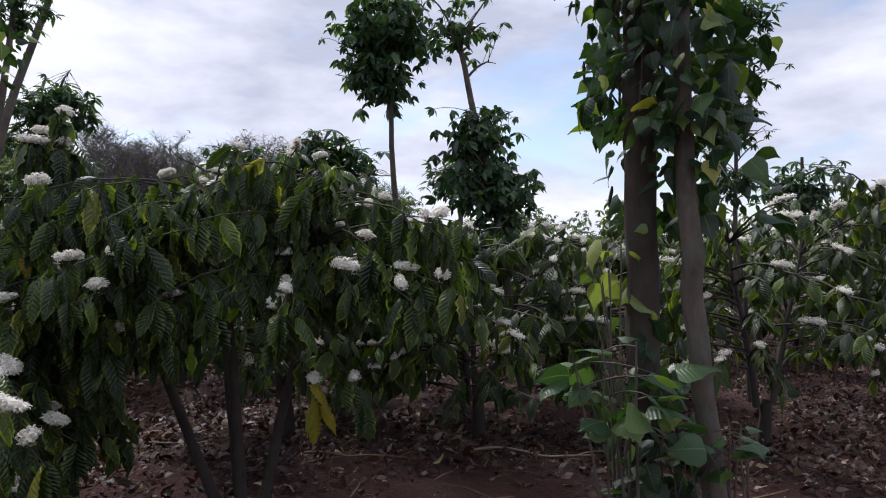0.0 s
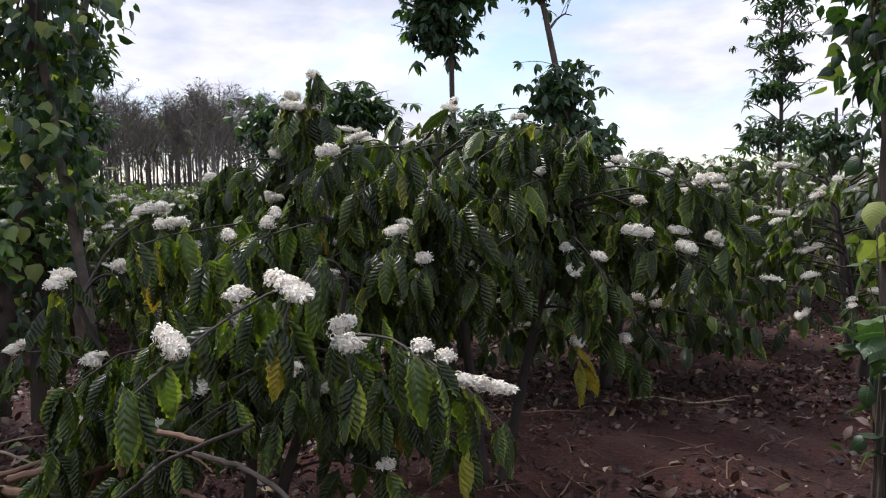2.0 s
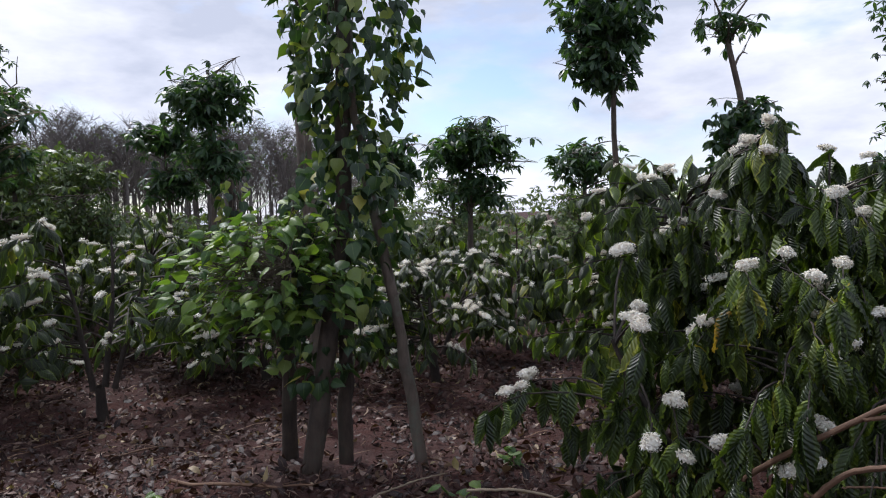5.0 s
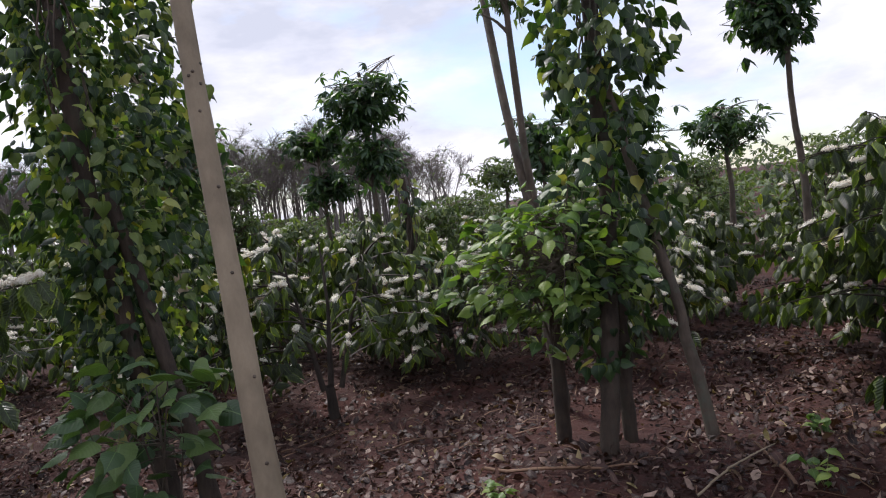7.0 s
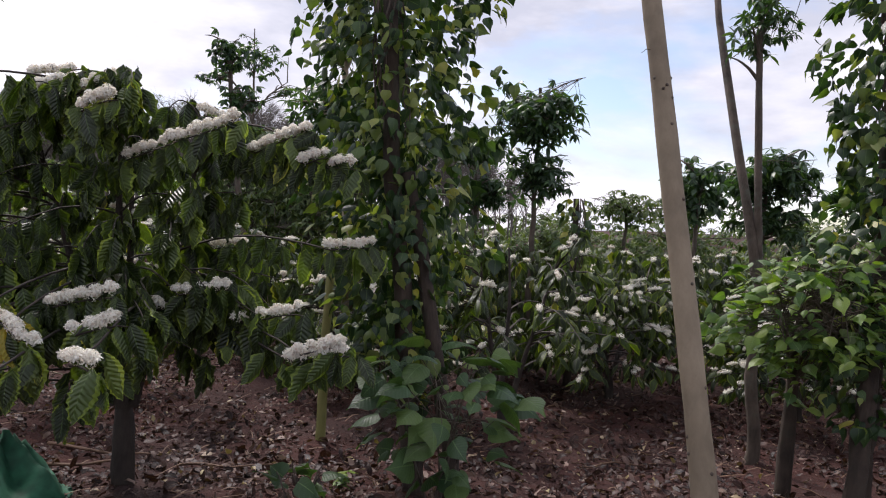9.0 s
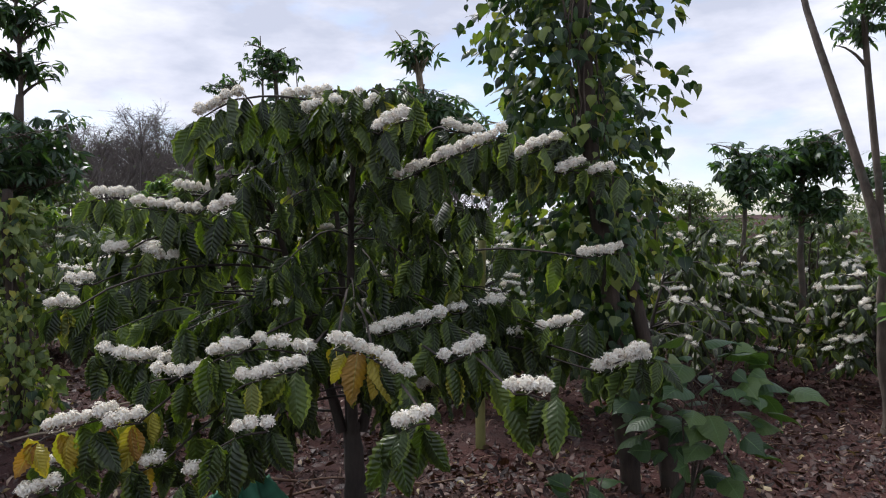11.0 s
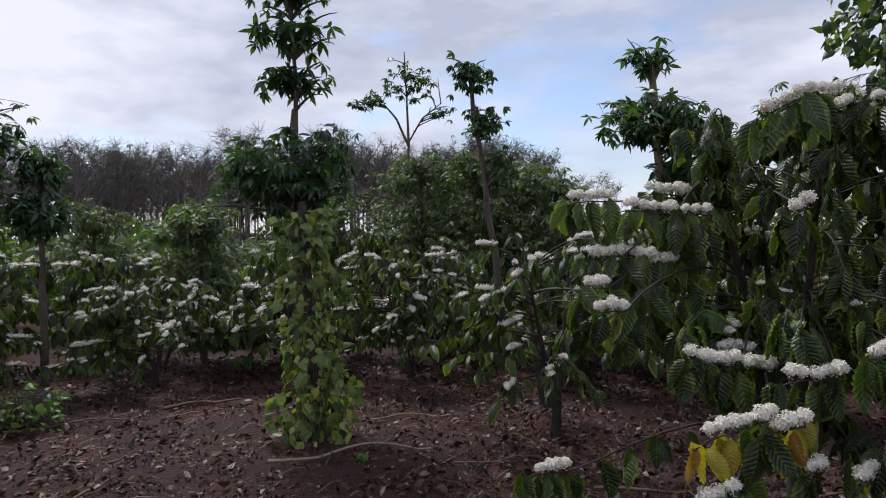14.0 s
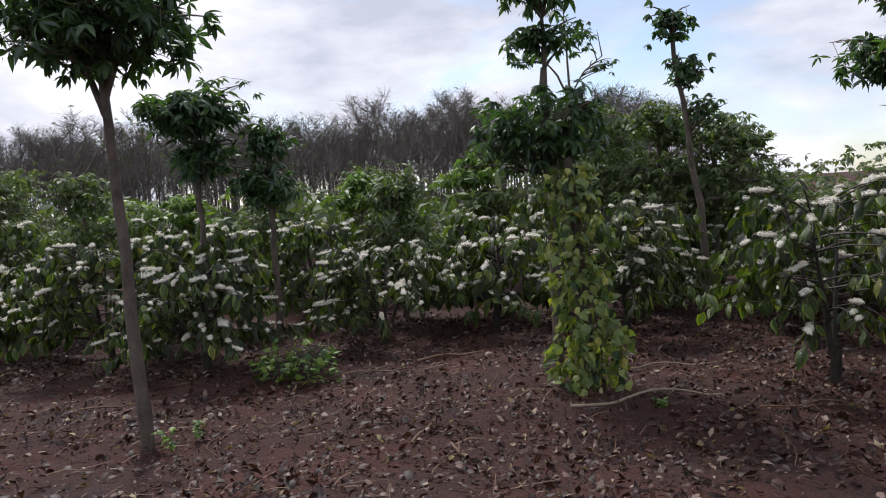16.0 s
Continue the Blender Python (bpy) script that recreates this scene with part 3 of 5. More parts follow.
def coffee_bush(name_label, x, y, stems, tips, seed, near=True, group="coffee bushes", eye=None, fill=0, size=(1.0, 1.0, 2.0),
                flower_share=0.5, leaf_size=0.18, low=0.55, single=300, yellow=6, bare=0.0, bloom_pick=None, joined=False, shift=(0.0, 0.0), blooms=(1, 3), bloom_scale=(0.8, 1.15), hang=0.06,
                strings=(), trunk=0.0, tiers=(), gold=(), slope=0.0, leaf_width=1.0, big=()):
    """A coffee bush at (x, y): stems given as (dx, dy, height) and branch tips given as offsets, with random branches to fill."""
    rng = np.random.default_rng(seed)
    z0 = float(ground_z(x, y))
    root = thing("coffee_bush", x, y, z0 - 0.02, name_label, "coffee bush", group)
    out = {k: [] for k in ("wood", "leaf_loc", "leaf_az", "leaf_pitch", "leaf_roll", "leaf_size", "bloom", "head")}
    lines = []
    if trunk:
        bole = bend((0.02, 0, -0.03), (0, 0, trunk + 0.04), 0, 8, 0.008, rng)
        part("trunk", make_mesh("trunk", *tube(bole, np.linspace(0.072, 0.05, 8) * (1.0 if near else 0.8), 12 if near else 7, 0.08, rng), M_STEM), root)
    for dx, dy, h in stems:
        top = np.array([dx * 1.6 + rng.normal(0, 0.05), dy * 1.6 + rng.normal(0, 0.05), h])
        line = bend((dx * (0.2 if near else 0.5), dy * (0.2 if near else 0.5), trunk), top, 0, 10, 0.02, rng)
        lines.append(line)
        part("stem", make_mesh("stem", *tube(line, np.linspace(0.032, 0.009, 10) * (0.8 + 0.1 * h), 9 if near else 6, 0.07, rng), M_STEM), root)

    def from_stem(tip):
        best = min(lines, key=lambda l: np.hypot(*(l[-1][:2] - tip[:2])) + 0.3 * rng.random())
        h = np.clip(tip[2] + rng.uniform(-0.12, 0.12), 0.35, best[-1][2] * 0.98)
        return along(best, (h - trunk) / (best[-1][2] - trunk))[0]

    for x0, z0s, x1, z1s, ys in strings:
        a, b = np.array(offsets(x, y, [(x0, ys + rng.uniform(-0.05, 0.05), z0s), (x1, ys + rng.uniform(-0.05, 0.05), z1s)]))
        if np.hypot(*a[:2]) > np.hypot(*b[:2]):
            a, b = b, a
        blossom_branch(rng, from_stem(a), a, b, out, leaf_size)
    for count, h0, h1, rx, ry, share in tiers:
        for _ in range(count):
            ang, r = rng.uniform(0, 2 * math.pi), 0.35 + 0.65 * rng.random() ** 0.6
            tip = np.array([shift[0] + math.cos(ang) * r * rx, shift[1] + math.sin(ang) * r * ry, rng.uniform(h0, h1) - 0.15 * r])
            fl = list(rng.uniform(0.6, 0.97, rng.integers(1, 3))) if rng.random() < share else []
            coffee_branch(rng, from_stem(tip), tip, 0.05 + 0.08 * rng.random(), near, out, fl, leaf_size, 0.5, hang=hang)

    for tip in tips:
        tip = np.asarray(tip, float)
        b = from_stem(tip)
        n = rng.integers(*blooms)
        rise = 0.05 + 0.08 * rng.random()
        end = b + (tip - b) / 0.88 - (0, 0, rise * 0.42)
        coffee_branch(rng, b, end, rise, near, out, [0.88] + list(rng.uniform(0.55, 0.97, n - 1)), leaf_size, hang=hang)
    for _ in range(fill):
        a, h = rng.uniform(0, 2 * math.pi), rng.uniform(low, 1.0) ** 0.9
        r = (0.55 + 0.45 * rng.random()) * (1.05 - 0.62 * max(0, h - 0.45))
        tip = np.array([shift[0] + math.cos(a) * r * size[0], shift[1] + math.sin(a) * r * size[1], size[2] * h - 0.12 * rng.random()])
        tip[2] += slope * tip[0]
        fl = list(rng.uniform(0.5, 0.97, rng.integers(1, 4))) if rng.random() < flower_share else []
        coffee_branch(rng, from_stem(tip), tip, 0.04 + 0.08 * rng.random(), near, out, fl, leaf_size, 0.45 if rng.random() > bare else 0.75, hang=hang, detail=not joined)
    if near:
        for w in out["wood"]:
            part("branch", make_mesh("branch", *w, M_STEM), root)
    else:
        part("branchwork", make_mesh("branchwork", *merge(out["wood"]), M_STEM), root, kind="stuff")
    loc, turns = np.array(out["leaf_loc"]), leaf_turns(out["leaf_az"], out["leaf_pitch"], out["leaf_roll"], out["leaf_size"])
    turns[:, :, 1] *= leaf_width
    templates = COFFEE_NEAR if near else COFFEE_FAR if joined else COFFEE_MID
    picked = nearest(loc, np.array(eye) - (x, y, z0), single) if near and eye else np.zeros(len(loc), bool)
    turned = np.zeros(len(loc), bool)
    for g in gold:
        away = np.linalg.norm(loc - np.array(offsets(x, y, [g])[0]), axis=1)
        turned[np.argsort(away)[:6]] = True
    if turned.any():
        hang_leaves(root, "yellow", templates, M_YELLOW, turns[turned], loc[turned], np.ones(int(turned.sum()), bool))
        turns, loc, picked = turns[~turned], loc[~turned], picked[~turned]
    hang_leaves(root, "coffee", templates, M_COFFEE, turns, loc, picked)
    if near and yellow:
        for i in rng.choice(np.nonzero(picked)[0], yellow, replace=False):
            ob = part("leaf", LEAF_MESH["yellow"][i % 6], root, "yellowing old leaf")
            ob.matrix_basis = to_matrix(turns[i] * 1.05, loc[i] + (0, -0.012, -0.012))
    if joined:
        geo = [scatter(FAR_BLOOMS[i % 3], (turn_z(np.array([h])) @ turn_y(np.array([d]))) * rng.uniform(0.85, 1.2), [p]) for i, (p, h, d) in enumerate(out["bloom"])]
        part("blossom_mass", make_mesh("blossom_mass", *merge(geo), M_PETAL, False), root, kind="stuff")
        return root
    stock = BLOOMS_NEAR if near else BLOOMS_MID
    for p, head, dip in out["head"]:
        ob = part("blossom", BLOOMS_NEAR[0 if rng.random() < 0.7 else 1], root)
        ob.matrix_basis = Matrix.Translation([float(c) for c in p]) @ Euler((rng.normal(0, 0.2), dip, head)).to_matrix().to_4x4() @ Matrix.Scale(float(rng.uniform(0.72, 1.02)), 4)
    for p, head, dip in out["bloom"]:
        k = rng.integers(0, len(stock)) if bloom_pick is None else bloom_pick[rng.integers(0, len(bloom_pick))]
        if any(np.linalg.norm(p - np.array(offsets(x, y, [g])[0])) < 0.10 for g in big):
            k = 4 if k < 4 and near else k
        ob = part("blossom", stock[k], root)
        ob.matrix_basis = Matrix.Translation([float(c) for c in p]) @ Euler((rng.normal(0, 0.15), dip, head)).to_matrix().to_4x4() @ Matrix.Diagonal([rng.uniform(*bloom_scale) * f for f in ((1.0, 0.86, 0.76) if near else (1.0, 1.0, 0.95))] + [1.0])
    return root


AX, AY = -0.95, 3.35
TIPS_A = [(-1.39, 3.01, 1.64), (-1.89, 2.84, 1.5), (-2.19, 2.9, 1.21), (-0.80, 3.63, 1.74), (-0.59, 3.5, 1.64), (-0.68, 3.84, 1.98),
          (-0.39, 3.0, 0.92), (-0.59, 3.1, 0.86), (0.05, 3.3, 1.22), (-1.53, 3.88, 1.86), (-1.65, 2.81, 1.72), (-0.73, 3.1, 1.45),
          (-2.35, 3.9, 1.67), (-1.34, 2.8, 1.43), (-1.74, 3.15, 1.95), (-0.3, 3.4, 1.7), (-1.1, 3.6, 2.0), (-0.6, 2.75, 1.3)]
TIPS_A += [(-1.80 + a, 3.14 + b, 1.99 + c) for a, b, c in ((-0.03, 0, 0.02), (0.05, 0.03, 0.06), (0, -0.05, -0.06), (0.02, 0.04, -0.1), (-0.05, 0.05, 0))]
TIPS_A_FRONT = [(-1.70, 1.80, 1.34), (-1.38, 1.85, 1.14), (-1.21, 1.87, 1.02), (-2.0, 2.52, 1.11), (-1.55, 1.86, 1.17), (-1.94, 1.63, 1.26),
                (-2.9, 3.2, 0.97), (-3.03, 3.1, 0.93), (-2.1, 2.4, 0.94), (-2.5, 2.9, 1.3), (-2.6, 2.6, 0.85), (-1.3, 2.2, 0.9), (-2.45, 3.25, 1.52)]
_s = np.random.default_rng(14)
TIPS_A += [(float(_s.uniform(-0.75, 0.08)), float(_s.uniform(2.8, 3.7)), float(_s.uniform(1.3, 1.66))) for _ in range(22)]
TIPS_A += [(float(_s.uniform(-2.2, -0.8)), float(_s.uniform(2.5, 3.2)), float(_s.uniform(1.12, 1.45))) for _ in range(16)]
FX, FY = -2.05, 2.75
coffee_bush("large flowering coffee bush with drooping glossy leaves and white blossom", AX, AY,
            [(-0.12, 0.1, 1.62), (0.28, 0.0, 1.6), (-0.6, 0.2, 1.6), (-0.2, 0.35, 1.7)],
            offsets(AX, AY, TIPS_A), 11, True, eye=(-2, 0.1, 1.6), fill=150, size=(1.28, 1.0, 1.74), flower_share=0.15, low=0.56, leaf_size=0.185, bloom_pick=(0, 0, 1, 1, 2, 3), shift=(-0.42, 0.0), blooms=(1, 2), hang=0.0, gold=[(-0.56, 3.05, 0.86)], slope=0.14, leaf_width=1.08)

coffee_bush("low spreading coffee bush with large white blossoms over cut branches", FX, FY,
            [(0.1, -0.05, 1.15), (-0.3, 0.1, 1.1), (0.3, -0.2, 1.2)],
            offsets(FX, FY, TIPS_A_FRONT), 12, True, eye=(-2, 0.1, 1.6), fill=66, size=(0.85, 0.75, 1.14), flower_share=0.3, low=0.4, leaf_size=0.18,
            bloom_pick=(0, 0, 1, 1, 2), bloom_scale=(0.8, 1.2), yellow=3, big=[(-1.70, 1.80, 1.34), (-1.94, 1.63, 1.26), (-1.21, 1.87, 1.02)])
BX, BY = -8.40, 4.42
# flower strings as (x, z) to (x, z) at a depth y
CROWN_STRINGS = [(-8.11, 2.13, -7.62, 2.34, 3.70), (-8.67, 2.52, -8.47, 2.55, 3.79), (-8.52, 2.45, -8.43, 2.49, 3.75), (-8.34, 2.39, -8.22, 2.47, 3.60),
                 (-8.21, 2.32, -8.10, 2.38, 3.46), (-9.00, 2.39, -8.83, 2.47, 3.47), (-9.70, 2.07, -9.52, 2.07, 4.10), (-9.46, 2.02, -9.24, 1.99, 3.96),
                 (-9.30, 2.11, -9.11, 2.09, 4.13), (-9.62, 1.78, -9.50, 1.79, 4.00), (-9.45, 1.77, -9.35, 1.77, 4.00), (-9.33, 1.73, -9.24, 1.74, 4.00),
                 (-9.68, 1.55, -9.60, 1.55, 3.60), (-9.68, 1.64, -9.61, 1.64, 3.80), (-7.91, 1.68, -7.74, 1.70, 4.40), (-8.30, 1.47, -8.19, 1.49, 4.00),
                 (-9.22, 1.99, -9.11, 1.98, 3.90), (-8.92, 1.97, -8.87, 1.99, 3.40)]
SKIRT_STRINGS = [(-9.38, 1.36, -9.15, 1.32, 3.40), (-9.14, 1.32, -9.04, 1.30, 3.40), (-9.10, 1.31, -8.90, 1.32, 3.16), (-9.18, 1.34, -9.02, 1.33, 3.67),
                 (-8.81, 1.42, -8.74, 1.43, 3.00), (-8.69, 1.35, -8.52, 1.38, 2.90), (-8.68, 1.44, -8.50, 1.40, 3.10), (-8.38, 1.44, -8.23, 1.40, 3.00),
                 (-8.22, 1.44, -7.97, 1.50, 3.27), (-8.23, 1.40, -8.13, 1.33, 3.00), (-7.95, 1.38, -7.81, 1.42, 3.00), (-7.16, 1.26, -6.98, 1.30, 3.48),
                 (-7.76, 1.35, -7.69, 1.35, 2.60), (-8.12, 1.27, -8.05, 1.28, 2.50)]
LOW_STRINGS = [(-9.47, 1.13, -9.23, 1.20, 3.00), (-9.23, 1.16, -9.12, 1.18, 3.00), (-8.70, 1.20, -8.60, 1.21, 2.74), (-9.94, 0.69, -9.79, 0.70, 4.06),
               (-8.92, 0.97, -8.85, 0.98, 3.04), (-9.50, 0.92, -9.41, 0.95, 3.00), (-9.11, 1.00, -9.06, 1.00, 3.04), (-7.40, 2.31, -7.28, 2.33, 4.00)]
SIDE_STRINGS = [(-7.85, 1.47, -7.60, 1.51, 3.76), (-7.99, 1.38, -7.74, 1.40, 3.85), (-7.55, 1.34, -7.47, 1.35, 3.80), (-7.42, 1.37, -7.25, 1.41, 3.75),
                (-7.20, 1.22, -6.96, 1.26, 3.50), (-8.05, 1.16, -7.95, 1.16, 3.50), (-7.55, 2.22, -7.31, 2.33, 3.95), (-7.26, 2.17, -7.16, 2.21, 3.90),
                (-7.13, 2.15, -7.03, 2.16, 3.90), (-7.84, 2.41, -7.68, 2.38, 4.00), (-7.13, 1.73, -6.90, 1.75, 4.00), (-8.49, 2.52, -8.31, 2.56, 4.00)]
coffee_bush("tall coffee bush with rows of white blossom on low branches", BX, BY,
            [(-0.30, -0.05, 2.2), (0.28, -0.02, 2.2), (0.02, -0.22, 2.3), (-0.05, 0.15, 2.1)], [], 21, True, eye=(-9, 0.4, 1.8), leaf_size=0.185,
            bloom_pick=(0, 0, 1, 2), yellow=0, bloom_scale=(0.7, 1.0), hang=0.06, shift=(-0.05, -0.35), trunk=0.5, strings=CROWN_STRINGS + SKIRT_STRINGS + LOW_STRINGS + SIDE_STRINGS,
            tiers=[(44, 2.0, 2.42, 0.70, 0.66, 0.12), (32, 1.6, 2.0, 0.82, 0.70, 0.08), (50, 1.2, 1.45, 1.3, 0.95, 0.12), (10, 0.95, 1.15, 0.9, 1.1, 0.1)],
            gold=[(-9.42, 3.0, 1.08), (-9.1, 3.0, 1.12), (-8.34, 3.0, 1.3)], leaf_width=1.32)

# middle distance: a few shapes, copied along the rows
MID = [dict(stems=[(-0.1, 0, h * 0.8), (0.22, 0.1, h * 0.75), (0, 0.28, h * 0.85)], fill=fill, size=(w, w, h), flower_share=share, seed=seed)
       for h, w, fill, share, seed in ((2.1, 1.2, 130, 0.30, 31), (1.7, 1.25, 130, 0.38, 32), (1.95, 1.2, 70, 0.42, 33), (1.4, 1.15, 120, 0.65, 34))]
MID_LABEL = "flowering coffee bush dotted with white blossom in a plantation row"
SPOTS = [(-1.15, 5.1, 0, 25), (0.25, 5.2, 1, 60), (-5.9, 6.8, 2, 0), (-9.35, 6.7, 2, 40), (2.4, 5.2, 2, 10), (4.0, 5.4, 0, 80), (1.5, 6.9, 1, 200), (-2.8, 7.4, 3, 120), (-13.9, 9.3, 3, 0),
         (-10.7, 9.5, 1, 60), (-15.8, 8.1, 3, 100), (-17.3, 8.6, 1, 30), (-7.4, 7.9, 3, 130), (-0.7, 6.5, 3, 10), (-4.6, 8.0, 3, 30), (5.5, 6.9, 0, 140)]
FAR_SPOTS = [(-8.5, 9.5, 1, 150), (-5.4, 9.2, 1, 20), (-3.6, 9.6, 1, 300), (-12.3, 11.2, 1, 10), (-15.2, 11.2, 1, 70), (-17.8, 11.3, 2, 70), (-20.2, 10.2, 0, 20), (-9.7, 11.9, 2, 190), (-6.9, 11.5, 1, 230),
             (-4.4, 12.0, 3, 15), (-1.6, 9.0, 3, 75), (0.6, 9.3, 2, 45), (2.9, 9.0, 0, 15), (-18.6, 14.0, 1, 0), (-13.8, 13.4, 3, 77), (-11.2, 13.8, 0, 210), (-0.6, 12.2, 2, 0), (-22.0, 13.0, 2, 0), (7.2, 9.0, 2, 60),
             (-7.2, 9.9, 3, 80), (-12.4, 9.9, 3, 200), (-16.6, 10.0, 1, 260), (-8.3, 13.6, 1, 45), (-2.4, 11.6, 1, 100), (-15.9, 13.2, 1, 33), (2.4, 12.0, 1, 10), (5.0, 11.0, 2, 10), (4.6, 9.0, 1, 130), (-5.6, 13.8, 1, 5),
             (-19.0, 9.0, 3, 11), (-21.5, 11.0, 1, 90), (-10.3, 10.8, 3, 145)]
for spots, joined, fewer in ((SPOTS, False, 1.0), (FAR_SPOTS, True, 0.72)):
    made_mid = {}
    for x, y, k, rot in spots:
        if k not in made_mid:
            p = MID[k]
            made_mid[k] = coffee_bush(MID_LABEL, x, y, p["stems"], [], p["seed"] + 10 * joined, False, "coffee bushes in rows", fill=int(p["fill"] * fewer), size=p["size"],
                                      flower_share=p["flower_share"], leaf_size=0.18 if not joined else 0.21, low=0.26, bare=0.4 if k == 2 else 0.12, joined=joined, trunk=0.3)
        else:
            copy_thing(made_mid[k], pose(x, y, float(ground_z(x, y)) - 0.02, 0, 0, rot))


# ---------------------------------------------------------------- trunks with climbing pepper
def trunk_line(points, n=16):
    p = np.asarray(points, float)
    t = np.linspace(0, len(p) - 1, n)
    i = np.clip(t.astype(int), 0, len(p) - 2)
    w = (t - i)[:, None]
    w = w * w * (3 - 2 * w) * 0.4 + w * 0.6
    return p[i] * (1 - w) + p[i + 1] * w


def vine_tree(label, trunks, bands, seed, pale=0.0, single=280, eye=(0, 0, 1.6), leaf=0.115, category="vine-clad tree", spikes=0):
    """Trunks as (points, base radius, top radius, material); bands of climbing leaves as (z0, z1, radius0, radius1, dx, dy, count)."""
    rng = np.random.default_rng(seed)
    x, y, z = trunks[0][0][0]
    z = float(ground_z(x, y)) - 0.05
    org = np.array([x, y, z])
    root = thing("vine_clad_tree", x, y, z, label, category)
    main = None
    for pts, r0, r1, mat in trunks:
        line = trunk_line(np.array(pts) - org)
        line[1:-1, :2] += rng.normal(0, 0.006, (len(line) - 2, 2))
        stem = part("trunk", make_mesh("trunk", *tube(line, np.linspace(r0, r1, len(line)), 12, 0.06, rng), mat), root)
        if main is None:
            main, bole = line, stem
    lo, tu, pl = [], [], []

    def centre(h):
        i = np.clip(np.searchsorted(main[:, 2], h), 1, len(main) - 1)
        w = np.clip((h - main[i - 1, 2]) / (main[i, 2] - main[i - 1, 2] + 1e-6), 0, 1)
        return main[i - 1] * (1 - w) + main[i] * w

    for z0, z1, ra, rb, dx, dy, count in bands:
        for _ in range(count):
            s = rng.random()
            h = z0 + (z1 - z0) * s - z
            a = rng.uniform(0, 2 * math.pi)
            clump = noise.noise(Vector((math.cos(a) * 1.7, math.sin(a) * 1.7 + seed, h * 2.6)))
            if clump < -0.1 and rng.random() < 0.5:
                continue
            lump = 0.72 + 0.75 * clump
            r = (ra + (rb - ra) * s) * lump * (0.35 + 0.65 * rng.random() ** 0.45)
            c = centre(h)
            lo.append((c[0] + dx + math.cos(a) * r, c[1] + dy + math.sin(a) * r, h))
            tu.append((a + rng.normal(0, 0.5), rng.normal(0.9, 0.5), rng.normal(0, 0.6), leaf * rng.uniform(0.45, 1.3)))
            pl.append(rng.random() < pale)
    lo, tu, pl = np.array(lo), np.array(tu), np.array(pl)
    turns = leaf_turns(tu[:, 0], tu[:, 1], tu[:, 2], tu[:, 3])
    pick = nearest(lo + org, eye, single)
    for flag, key, mat in ((False, "vine", M_VINE), (True, "pale", M_VINE_PALE)):
        w = pl == flag
        if w.any():
            hang_leaves(root, key, VINE_LEAF, mat, turns[w], lo[w], pick[w], "vine_foliage")
    # climbing stems
    for k in range(9):
        a0, h0 = rng.uniform(0, 6.3), bands[0][0] - z + 0.1 * rng.random()
        h1 = h0 + rng.uniform(0.8, 2.4)
        hs = np.linspace(h0, min(h1, main[-1, 2]), 14)
        pts = [centre(h) + np.array([math.cos(a0 + 1.2 * (h - h0) + 0.3 * math.sin(4 * h)), math.sin(a0 + 1.2 * (h - h0)), 0]) * (0.07 + 0.05 * rng.random()) for h in hs]
        for q, h in zip(pts, hs):
            q[2] = h
        part("climbing_stem", make_mesh("climbing_stem", *tube(pts, 0.006, 5), M_GREYBARK), bole)
    for k in range(spikes):
        i = rng.integers(0, len(lo))
        q = lo[i] + rng.normal(0, 0.03, 3)
        q[:2] += (-0.08, -0.05)
        line = bend(q, q + np.array([rng.normal(0, 0.02), 0, -rng.uniform(0.06, 0.11)]), 0, 5)
        part("pepper_spike", make_mesh("pepper_spike", *tube(line, [0.004, 0.007, 0.007, 0.006, 0.003], 6, 0.2, rng), M_SPIKE), root, "dark hanging flower spike")
    return root


